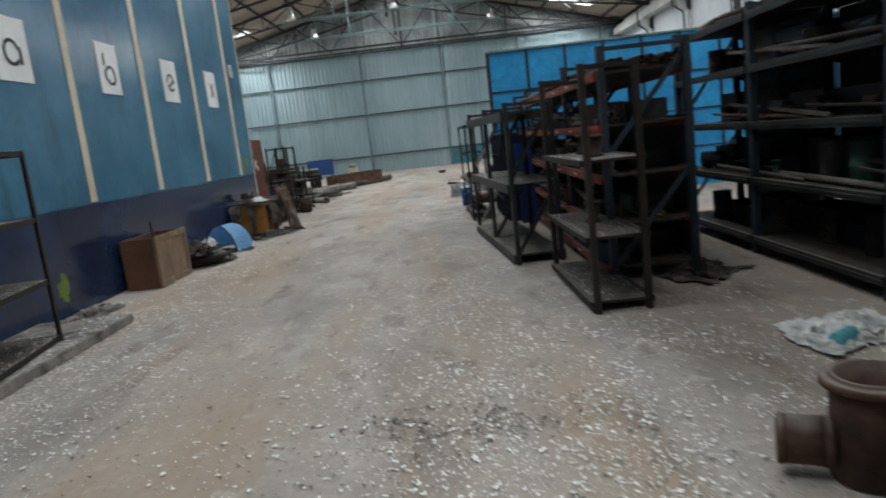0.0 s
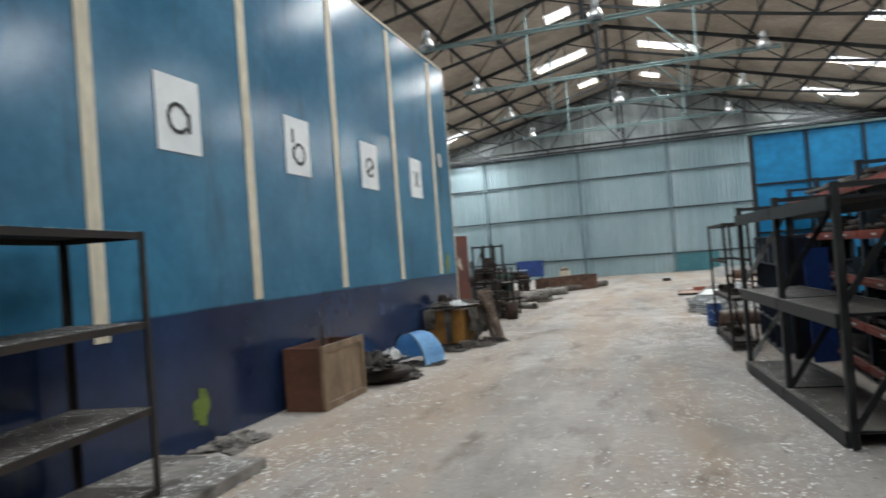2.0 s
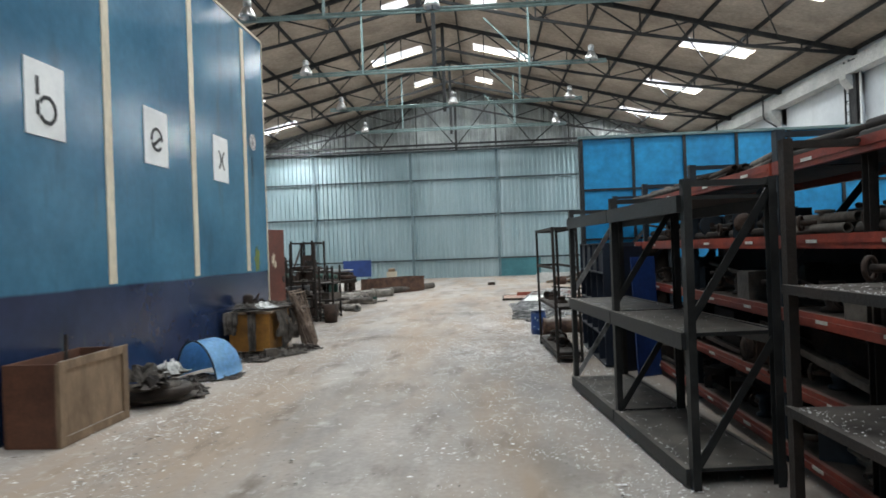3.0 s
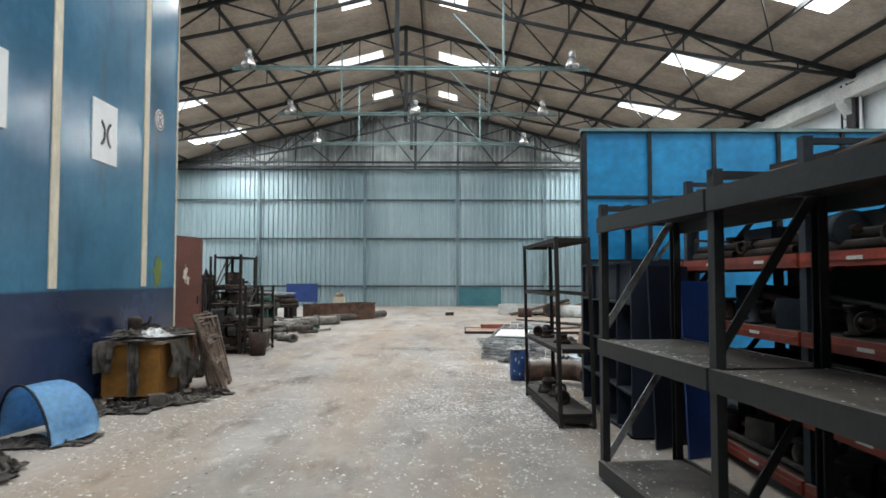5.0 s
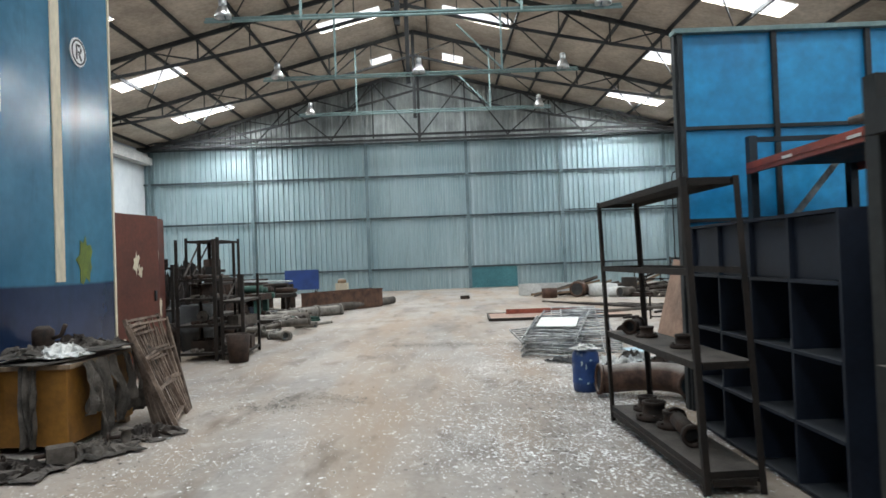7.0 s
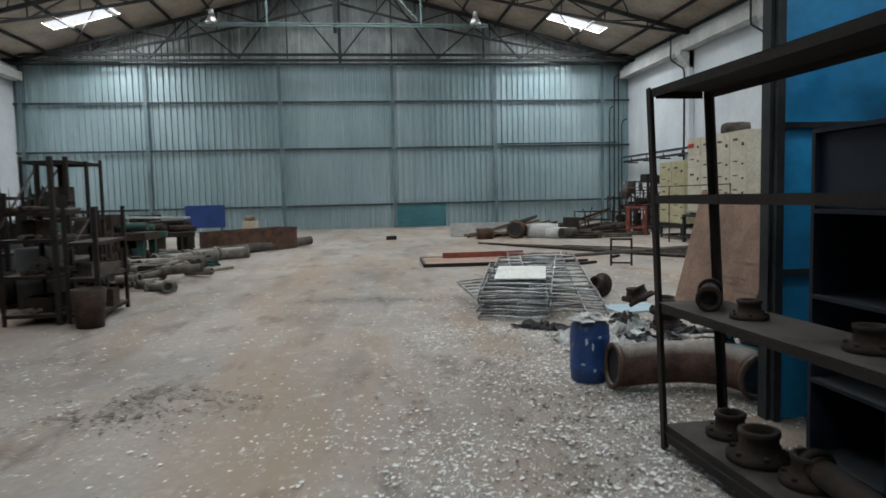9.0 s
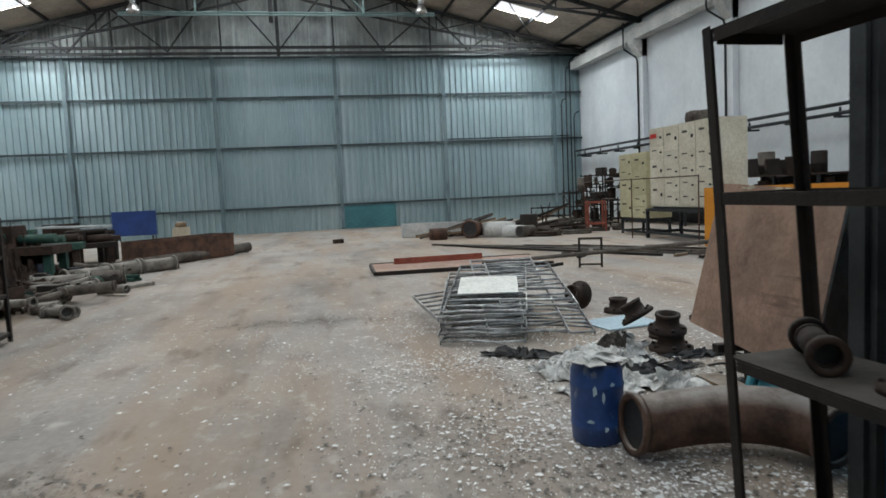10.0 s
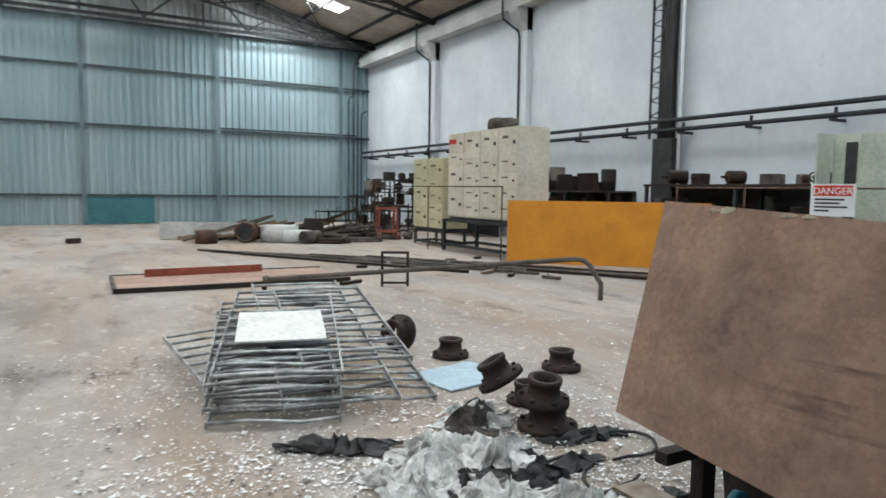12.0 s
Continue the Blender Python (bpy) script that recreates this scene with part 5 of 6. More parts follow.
for k in range(22):
    r, x0, z0 = rng.uniform(0.012, 0.035), rng.uniform(-4.66, -4.16), (0.122, 0.552, 0.952, 1.252)[k % 4]
    solid("scrap_rod", tube(B(), (x0, rng.uniform(21.15, 21.5), z0 + r), (x0 + rng.uniform(-0.06, 0.06), rng.uniform(21.8, 22.3), z0 + r), r, 7), rng.choice((M_RUSTY, M_CASTIRON, M_PALEPIPE, M_PIPE)), "scrap rod laid across the frame racks", "scrap rod", "heap rods")
for k, (x0, y0, h) in enumerate(((-5.5, 24.9, 0.9), (-6.5, 25.2, 1.7), (-5.9, 26.6, 1.3), (-6.9, 27.2, 1.8), (-6.1, 28.6, 1.2), (-7.2, 23.8, 1.8))):
    crumple("rust_mound", x0, y0, 1.6, 1.3, h, 151 + 7 * k, (M_CASTIRON, M_RUSTY)[k % 2], "dark jumbled heap of rusty scrap behind the pipes", 30 * k, 34)
solid("black_bucket", lathe(B(), [(0.14, 0), (0.18, 0.42), (0.172, 0.42), (0.133, 0.012), (0.02, 0.012), (0.02, 0)], None, 18), M_CASTIRON, "blackened steel bucket by the frame racks", "bucket", m=pose(-3.72, 21.0, 0))

for k in range(24):
    r = rng.uniform(0.03, 0.075)
    z = r + (0.0 if k < 10 else 0.12)
    x0, y0, yaw, n = rng.uniform(-5.1, -3.9), rng.uniform(23.8, 26.2), rng.uniform(-1.4, 1.4), rng.uniform(0.25, 0.75)
    hollow_run("scrap_pipe", [(x0, y0, z), (x0 + n * math.cos(yaw), y0 + n * math.sin(yaw), z + rng.uniform(0, 0.08))], r, rng.choice((M_PALEPIPE, M_PALEPIPE, M_PIPE)), "dull dusty scrap pipe in a heap on the floor", group="scrap pipes", seg=12, flange=1.4 if k % 3 == 0 else None)
for k in range(9):
    y0, r = 26.6 + 0.36 * k, rng.uniform(0.09, 0.14)
    x0, yaw, n = -5.25 + 0.13 * k + rng.uniform(-0.2, 0.3), rng.uniform(-0.4, 1.1), rng.uniform(0.45, 0.95)
    hollow_run("scrap_pipe", [(x0, y0, r), (x0 + n * math.cos(yaw), y0 + n * math.sin(yaw), r)], r, M_PALEPIPE if k % 2 else M_PIPE, "thick flanged dusty scrap pipe lying on the floor", group="scrap pipes", flange=1.3, seg=14)
hollow_run("long_pipe", [(-4.6, 29.3, 0.13), (-2.35, 33.4, 0.13)], 0.12, M_PIPE, "long grey pipe lying along the trough", seg=14)
fill([(-5.6 + 0.3 * (k % 6) + 0.2 * rng.random(), 26.2 + 0.3 * (k // 2) + 0.2 * rng.random(), 0.0) for k in range(16)], (1, 3, 4, 0, 2, 4), MIXED)
fill([(-6.6 + 0.33 * (k % 6) + 0.15 * rng.random(), 24.3 + 0.55 * (k // 2) + 0.2 * rng.random(), 0.0) for k in range(20)], (1, 3, 4, 5, 2), MIXED)
fill([(-6.5 + 0.7 * (k % 4), 24.6 + 0.8 * (k // 2), 0.0) for k in range(14)], (1, 3, 0, 4), (M_RUSTY, M_CASTIRON, M_CASTIRON), size=1.3)

for k in range(46):
    x0, y0 = rng.uniform(-7.4, -4.4), rng.uniform(24.2, 30.0)
    yaw, n = rng.uniform(-0.5, 1.0), rng.uniform(0.7, 1.9)
    z0 = rng.uniform(0.03, 0.12)
    z1 = rng.uniform(0.03, 0.35 if x0 > -5.6 else 1.25)
    solid("scrap_rod", tube(B(), (x0, y0, z0), (x0 - n * math.cos(yaw), y0 + n * math.sin(yaw), z1), rng.uniform(0.015, 0.045), 7), rng.choice((M_RUSTY, M_CASTIRON, M_PIPE, M_RUSTY)), "dark bent scrap rod in the pipe heap", "scrap rod", "heap rods")
fill([(-7.6 + 0.5 * (k % 6) + 0.2 * rng.random(), 22.4 + 0.7 * (k // 6) + 0.3 * rng.random(), 0.0) for k in range(24)], (1, 3, 5, 2), (M_CASTIRON, M_RUSTY, M_RUBBER), size=2.1)


def machine(m, label, w=1.2, d=0.8, h=1.0, mats=(M_GREEN, M_CASTIRON)):
    """A stripped machine bed: legs, bed, head, guard and hand wheel."""
    t = thing("scrap_machine", m, label, "machine", "scrap machines")
    for x in (0.05, w - 0.2):
        for y in (0.05, d - 0.17):
            part("leg", bevelled(box(B(), x, x + 0.14, y, y + 0.12, 0, h * 0.5), 0.008), mats[1], t)
    part("bed", bevelled(box(B(), 0, w, 0, d, h * 0.5, h * 0.64), 0.02), mats[0], t)
    part("head", bevelled(box(B(), 0.08, w * 0.42, d * 0.2, d * 0.85, h * 0.645, h), 0.03), mats[0], t)
    part("roller", tube(B(), (w * 0.45, d * 0.4, h * 0.76), (w * 0.95, d * 0.4, h * 0.76), 0.09, 14), mats[1], t)
    part("roller", tube(B(), (w * 0.45, d * 0.7, h * 0.73), (w * 0.98, d * 0.7, h * 0.73), 0.07, 14), mats[1], t)
    part("hand_wheel", lathe(B(), [(0.13, -0.012), (0.13, 0.012), (0.105, 0.012), (0.105, -0.012)], pose(w * 0.25, d * 0.15, h * 0.8, 90, 0, 0), 18), mats[1], t)
    return t


machine(pose(-7.0, 26.2, 0, 0, 0, 8), "greasy green scrap machine bed among pipes", 1.5, 0.9, 1.0)
machine(pose(-6.6, 28.2, 0, 0, 0, -6), "dark scrap machine bed among pipes", 1.3, 0.8, 1.1, (M_CASTIRON, M_GREEN))
machine(pose(-7.2, 30.4, 0, 0, 0, 12), "greasy green scrap machine bed", 1.6, 0.9, 0.95)
machine(pose(-7.4, 33.0, 0, 0, 0, -12), "dark stripped machine bed", 1.7, 0.9, 1.0, (M_CASTIRON, M_RUSTY))
machine(pose(-6.2, 31.4, 0, 0, 0, 25), "small stripped machine bed", 1.1, 0.7, 0.85, (M_RUSTY, M_CASTIRON))
solid("bluish_table", bevelled(box(B(), 0, 1.5, 0, 0.8, 0.86, 0.9), 0.006), M_GALV, "pale steel table top on the machine heap", "table top", m=pose(-7.0, 31.9, 0.08, 0, 2, 4))

ta = math.degrees(math.atan2(32.2 - 29.9, -2.45 + 4.15))
trough = thing("steel_trough", pose(-4.2, 30.3, 0, 0, 0, ta), "rusty brown open steel trough on the floor", "trough")
for name, a in (("side", (0, 2.7, 0, 0.02)), ("side", (0, 2.7, 0.78, 0.8)), ("end", (0, 0.02, 0.021, 0.779)), ("end", (2.68, 2.7, 0.021, 0.779))):
    part(name, bevelled(box(B(), *a, 0.02, 0.58), 0.004), M_RUSTPIPE, trough)
part("bottom", box(B(), 0.02, 2.68, 0.02, 0.78, 0, 0.019), M_RUSTPIPE, trough)
part("rim", bar(B(), (0, -0.012, 0.56), (2.7, -0.012, 0.56), 0.02, 0.05), M_RUSTPIPE, trough)
pump = thing("small_pump", pose(-4.05, 33.6, 0), "small orange and cream pump behind the trough", "pump")
part("base", bevelled(box(B(), -0.25, 0.25, -0.2, 0.2, 0, 0.5), 0.02), M_WOOD, pump)
part("body", bevelled(box(B(), -0.2, 0.2, -0.16, 0.16, 0.505, 0.75), 0.04), M_STRIP, pump)
part("head", lathe(B(), [(0.15, 0.755), (0.15, 0.85), (0.08, 0.9)], None, 16, False), M_WOOD, pump)
bp = thing("blue_steel_panel", pose(-7.4, 39.6, 0), "royal blue steel panel on a stand near the end wall", "panel")
part("panel", bevelled(box(B(), 0, 1.45, 0, 0.05, 0.35, 1.2), 0.006), M_BLUEP, bp)
for x in (0.1, 1.3):
    part("leg", bar(B(), (x, 0.025, 0), (x, 0.025, 0.34), 0.05), M_RUSTY, bp)
    part("stay", bar(B(), (x, 0.06, 1.0), (x, 0.6, 0.02), 0.03), M_RUSTY, bp)
solid("loose_brick", bevelled(box(B(), -0.14, 0.14, -0.09, 0.09, 0, 0.12), 0.015), M_CASTIRON, "dark broken block alone on the open floor", "block", m=pose(0.12, 34.6, 0, 0, 0, 20))

# ---- floor panel, red bar, bent pipe, bars ----
panel = thing("plank_panel", pose(0.36, 25.85, 0, 0, 0, -2), "faded red plank panel lying flat on the floor", "panel")
for k in range(9):
    part("plank", bevelled(box(B(), 0.05, 3.1, 0.07 + 0.158 * k, 0.07 + 0.158 * k + 0.15, 0.03, 0.055), 0.004), M_PINK, panel)
for y0, y1 in ((0, 0.05), (1.5, 1.55)):
    part("edge_rail", bevelled(box(B(), 0, 3.15, y0, y1, 0, 0.065), 0.006), M_RUSTY, panel)
part("edge_rail", bevelled(box(B(), 0, 0.045, 0.052, 1.498, 0, 0.065), 0.006), M_RUSTY, panel)
for k in range(4):
    part("cleat", box(B(), 0.5 + 0.75 * k, 0.56 + 0.75 * k, 0.06, 1.49, 0.0, 0.029), M_RUSTY, panel)
redbar = thing("red_bar", pose(0.85, 27.0, 0.056, 0, 0, 1), "red painted perforated steel bar on the plank panel", "steel bar")
part("web", bevelled(box(B(), 0, 1.7, 0, 0.025, 0, 0.11), 0.004), M_REDBAR, redbar)
part("flange", bevelled(box(B(), 0, 1.7, 0.026, 0.09, 0, 0.02), 0.004), M_REDBAR, redbar)
for k in range(7):
    part("cross_pin", tube(B(), (0.12 + 0.24 * k, -0.02, 0.07), (0.12 + 0.24 * k, 0.02, 0.07), 0.03, 8), M_REDBAR, redbar)
p0, p1 = Vector((2.15, 25.45, 0.14)), Vector((5.35, 22.95, 0.52))
d = (p1 - p0).normalized()
run = [p0 + d * ((p1 - p0).length * k / 10) for k in range(11)]
end = Vector((5.6, 22.72, 0.02))
run += [p1 + d * 0.12 + Vector((0, 0, -0.02)), p1 + d * 0.2 + Vector((0, 0, -0.09)), end + Vector((0, 0, 0.2)), end]
bent = thing("bent_pipe", pose(0, 0, 0), "long grey bent pipe propped above the floor", "pipe")
part("barrel", sweep(B(), run, 0.032, 10), M_PIPE, bent)
part("collar", lathe(B(), [(0.05, 0), (0.05, 0.06), (0.03, 0.06), (0.03, 0)], along(p0, p1)[0], 12), M_PIPE, bent)
part("prop", bar(B(), (2.15, 25.45, 0.0), (2.15, 25.45, 0.12), 0.05), M_RUSTY, bent)
hoop = thing("tube_stand", pose(3.72, 25.1, 0, 0, 0, -28), "small square tube stand on the floor", "stand")
for x in (0, 0.36):
    part("leg", bar(B(), (x, 0, 0), (x, 0, 0.46), 0.035), M_RUSTY, hoop)
part("top_bar", bar(B(), (-0.018, 0, 0.478), (0.378, 0, 0.478), 0.035), M_RUSTY, hoop)
part("foot_bar", bar(B(), (0.018, 0, 0.05), (0.342, 0, 0.05), 0.03), M_RUSTY, hoop)
for k in range(16):
    a = Vector((2.4 + 0.21 * k * rng.uniform(0.7, 1.2), 31.2 - 0.24 * k + 0.4 * rng.random(), 0.024))
    b = a + Vector((2.6 + 0.8 * rng.random(), -3.4 - 1.4 * rng.random(), 0))
    solid("steel_section", bar(B(), a, b, 0.048, 0.045), M_RUSTY if k % 3 else M_PIPE, "long dark steel section lying on the floor", "steel section", "long steel sections")
for k in range(12):
    a = Vector((3.0 + 4.2 * rng.random(), 23.5 + 4.5 * rng.random(), 0.025))
    yaw = rng.uniform(0, 3.1)
    solid("offcut", bevelled(bar(B(), a, a + Vector((math.cos(yaw), math.sin(yaw), 0)) * rng.uniform(0.15, 0.5), 0.07, 0.045), 0.004), rng.choice((M_RUSTY, M_WOOD, M_PIPE)), "short offcut lying on the floor", "offcut", "offcuts")

# ---- scrap pile by the end wall ----
tray = thing("white_trough", pose(2.1, 35.3, 0, 0, 0, -24), "dirty white sheet-metal trough at the scrap pile", "trough")
for name, a in (("side", (0, 2.2, 0, 0.02)), ("side", (0, 2.2, 0.68, 0.7)), ("end", (0, 0.02, 0.021, 0.679)), ("end", (2.18, 2.2, 0.021, 0.679))):
    part(name, bevelled(box(B(), *a, 0.02, 0.42), 0.004), M_BEAM, tray)
part("bottom", box(B(), 0.02, 2.18, 0.02, 0.68, 0, 0.019), M_BOARD, tray)
for k in range(34):
    a = Vector((2.4 + 3.8 * rng.random(), 33.9 + 2.4 * rng.random(), 0.1 + 0.5 * rng.random() * (k % 2)))
    yaw = rng.uniform(-0.7, 0.5)
    n = rng.uniform(1.2, 2.8)
    b = a + Vector((math.cos(yaw) * n, math.sin(yaw) * n, 0.12 * (k % 3)))
    for p in (a, b):
        p.z = max(0.05, p.z)
    solid("scrap_beam", bar(B(), (a.x, a.y, 0.05), b, 0.09, 0.07), rng.choice((M_RUSTY, M_CASTIRON, M_WOOD, M_PIPE)), "rusty beam jutting from the scrap pile", "scrap beam", "scrap pile beams")
hollow_run("pipe_ring", [(3.85, 33.45, 0.26), (4.05, 33.75, 0.26)], 0.25, M_RUSTPIPE, "short wide rusty pipe ring standing open towards the aisle", seg=20)
solid("rusty_pot", lathe(B(), [(0.26, 0), (0.27, 0.32), (0.255, 0.32), (0.24, 0.02), (0.02, 0.02), (0.02, 0)], None, 20), M_RUSTPIPE, "rusty open pot at the scrap pile", "pot", m=pose(2.95, 33.6, 0))
for (x, y, r, h) in ((4.75, 33.6, 0.5, 0.4), (5.1, 33.1, 0.4, 0.3)):
    solid("cement_sack", floppy_disc(r, h, x), M_BEAM, "slumped pale sack at the scrap pile", "sack", "pale sacks", m=pose(x, y, 0))
solid("steel_cylinder", lathe(B(), [(0.24, 0), (0.25, 0.01), (0.25, 0.6), (0.24, 0.61)], None, 20, False), M_RUSTY, "dark steel cylinder standing at the scrap pile", "cylinder", m=pose(5.55, 33.2, 0))
hollow_run("short_pipe", [(5.05, 32.5, 0.17), (5.5, 32.75, 0.17)], 0.15, M_PIPE, "pale short pipe at the scrap pile", seg=14)
fill([(5.6 + 0.5 * (k % 6) + 0.2 * rng.random(), 32.4 + 0.6 * (k // 3) + 0.3 * rng.random(), 0) for k in range(18)], (0, 1, 3, 4, 4, 2), (M_CASTIRON, M_RUSTY, M_PIPE, M_PIPE))
for k in range(14):
    x0, y0 = 6.0 + 2.2 * rng.random(), 33.5 + 3.5 * rng.random()
    solid("wire_rod", bar(B(), (x0, y0, 0.02), (x0 + rng.uniform(-1, 1.2), y0 + rng.uniform(-0.6, 0.6), rng.uniform(0.2, 0.9)), 0.02), M_RUSTY, "thin rusty rod in the scrap pile", "rod", "scrap rods")


def square_stand(m, w, d, h, material, name, label, rails=(0.25, 0.95), t=0.05):
    s = thing(name, m, label, "stand")
    for x in (0, w):
        for y in (0, d):
            part("leg", bar(B(), (x, y, 0), (x, y, h), t), material, s)
    for f in rails:
        for a, b in (((0, 0), (w, 0)), ((0, d), (w, d)), ((0, 0), (0, d)), ((w, 0), (w, d))):
            v = Vector((b[0] - a[0], b[1] - a[1], 0)).normalized() * t * 0.52
            part("rail", bar(B(), (a[0] + v.x, a[1] + v.y, h * f), (b[0] - v.x, b[1] - v.y, h * f), t * 0.9), material, s)
    return s


square_stand(pose(7.35, 33.1, 0, 0, 0, -15), 0.5, 0.5, 0.9, M_REDBAR, "red_stand", "red welded steel stand by the cabinets")
square_stand(pose(6.4, 34.4, 0, 0, 0, 10), 1.0, 0.7, 0.75, M_RUSTY, "rusty_stand", "rusty welded steel stand at the scrap pile", (0.2, 0.6, 0.96), 0.03)

for x, y, w, h, lv in ((8.5, 36.2, 0.9, 1.35, (0.15, 0.7, 1.3)), (9.6, 36.8, 1.1, 1.75, (0.15, 0.8, 1.3, 1.7)), (8.9, 38.4, 1.0, 1.2, (0.15, 0.6, 1.15)), (10.1, 39.2, 1.0, 1.8, (0.15, 0.8, 1.4, 1.75)), (8.2, 34.6, 0.8, 0.95, (0.15, 0.9))):
    frame_rack(pose(x, y, 0, 0, 0, rng.uniform(-8, 8)), w, 0.8, h, lv, "blackened steel frame rack of scrap near the end wall")
    fill([(x + w * rng.uniform(0.3, 0.7), y + 0.4, z + 0.005) for z in lv], (0, 1, 3, 5), IRON, size=1.3)
for x, top in ((10.62, 5.2), (10.85, 6.6), (11.05, 7.0), (11.2, 4.6)):
    solid("wall_conduit", sweep(B(), [(x, Y_NORTH - 0.2, 0), (x, Y_NORTH - 0.2, top - 0.2), (x + 0.05, Y_NORTH - 0.2, top), (x + 0.25, Y_NORTH - 0.2, top + 0.1)], 0.03, 8), M_DKFRAME, "dark steel conduit in the corner of the end wall", "conduit", "wall conduits")

# ---- control cabinets on stands ----


def control_cabinet(m, cols, w, d, h, material, stand, label, name):
    """Row of switchgear cubicles; local x along the front, y into the depth."""
    c = thing(name, m, label, "control cabinet", "control cabinets")
    part("carcass", bevelled(box(B(), 0, w * cols, 0.02, d, stand, stand + h), 0.012), material, c)
    part("plinth", box(B(), 0.02, w * cols - 0.02, 0.05, d - 0.03, stand - 0.05, stand - 0.002), M_DKFRAME, c)
    for i in range(cols):
        rows = (0.30, 0.17, 0.17, 0.17, 0.17) if i else (0.22, 0.16, 0.30, 0.30)
        z = stand + h - 0.02
        for f in rows:
            zz = z - f * h
            dr = part("door", bevelled(box(B(), i * w + 0.012, (i + 1) * w - 0.012, 0.0, 0.018, zz + 0.012, z), 0.004), material, c)
            part("handle", bevelled(box(B(), i * w + w * 0.78, i * w + w * 0.86, -0.022, -0.002, zz + f * h * 0.42, zz + f * h * 0.55), 0.004), M_DKFRAME, dr, "black door handle")
            part("name_plate", box(B(), i * w + w * 0.2, i * w + w * 0.5, -0.004, -0.001, zz + f * h * 0.64, zz + f * h * 0.73), M_PIPE, dr)
            z = zz
    return c


ccab = control_cabinet(pose(7.56, 29.8, 0, 0, 0, -90) @ pose(0, 0, 0), 4, 0.66, 0.78, 1.86, M_CREAM, 0.77, "row of beige enamel switchgear cubicles raised on a stand", "control_cabinet")
solid("red_plate", box(B(), 0, 0.006, 0, 0.3, 0, 0.1), M_SIGNRED, "small red plate on the beige cabinet", "plate", m=pose(7.545, 29.45, 2.4))
square_stand(pose(7.5, 27.1, 0), 0.9, 2.75, 0.715, M_DKFRAME, "cabinet_stand", "dark steel stand under the control cabinet", (0.2, 0.965), 0.07)
solid("dirty_bag", floppy_disc(0.32, 0.22, 61), M_CLOTH, "crumpled dirty bag on the beige cabinet", "bag", m=pose(7.9, 28.15, 2.635))
ccab2 = control_cabinet(pose(7.8, 31.95, 0, 0, 0, -90), 2, 0.75, 0.7, 1.7, M_CREAM2, 0.44, "yellowed enamel switchgear cubicles on a low frame", "control_cabinet")
square_stand(pose(7.84, 30.5, 0), 0.62, 1.4, 0.385, M_DKFRAME, "cabinet_stand", "dark steel low stand under the yellowed cabinet", (0.2, 0.94), 0.06)

ya = math.degrees(math.atan2(24.5 - 27.0, 9.9 - 7.23))
ypan = thing("orange_panel", pose(7.23, 27.0, 0, 0, 0, ya), "large orange-yellow painted panel standing on edge", "panel")
part("sheet", bevelled(box(B(), 0, 3.65, 0, 0.03, 0.0, 1.19), 0.005), M_ORANGE, ypan)
for x in (0.3, 1.9, 3.4):
    part("stay", bar(B(), (x, 0.05, 1.0), (x, 0.5, 0.02), 0.04), M_RUSTY, ypan)


def guard_rail(p, q, h, n, label):
    p, q = Vector(p), Vector(q)
    s = thing("guard_rail", pose(0, 0, 0), label, "guard rail", "guard rails")
    for f in (1.0,):
        part("rail", tube(B(), p + Vector((0, 0, h * f)), q + Vector((0, 0, h * f)), 0.012, 8), M_RUSTPIPE, s)
    for k in range(n):
        b = p.lerp(q, k / (n - 1))
        part("post", tube(B(), b, b + Vector((0, 0, h + 0.017)), 0.014, 8), M_RUSTPIPE, s)


guard_rail((7.2, 33.0, 0), (7.2, 27.15, 0), 1.45, 3, "thin rusty tube guard rail before the cabinets")
guard_rail((8.75, 24.3, 0), (8.75, 20.5, 0), 1.45, 4, "thin rusty tube guard rail by the wall")

# ---- east wall: benches, pipes, cables, green cabinet ----


def bench(m, length, levels, label):
    b = thing("steel_bench", m, label, "bench", "wall benches")
    for x in (0, length / 2, length):
        for y in (0, 0.75):
            part("post", bar(B(), (x, y, 0), (x, y, levels[-1]), 0.06), M_DKFRAME, b)
    for z in levels:
        part("shelf", bevelled(box(B(), -0.05, length + 0.05, -0.05, 0.8, z + 0.001, z + 0.04), 0.006), M_CASTIRON, b)
    # black sheet added so the gaps under the bench read dark
    part("back_sheet", box(B(), -0.05, length + 0.05, -0.062, -0.052, 0.03, levels[-1]), M_RUBBER, b, "black sheet added to darken what lies behind")
    return b


bench(pose(11.15, 27.6, 0, 0, 0, 90), 2.9, (0.5, 0.95, 1.36), "dark steel bench stacked with machine parts by the wall")
bench(pose(11.15, 22.3, 0, 0, 0, 90), 4.2, (0.5, 1.0, 1.5), "dark steel bench stacked with machine parts by the wall")
bench(pose(11.15, 33.0, 0, 0, 0, 90), 5.0, (0.6, 1.2, 1.6), "dark steel bench stacked with machine parts by the wall")
for y0, y1, zs in ((27.7, 30.4, (0.541, 0.991, 1.401)), (22.4, 26.4, (0.541, 1.041, 1.541)), (33.1, 37.9, (0.641, 1.241, 1.641))):
    for z in zs:
        y = y0 + 0.2 * rng.random()
        while y < y1:
            big = rng.uniform(0.7, 1.75)
            fill([(10.65 + 0.3 * rng.random(), y, z)], (0, 1, 2, 3, 4, 5, 1), (M_CASTIRON, M_CASTIRON, M_CASTIRON, M_RUSTY, M_PIPE), size=min(big, 1.2) if z < 1.1 else big)
            y += rng.uniform(0.22, 0.75)
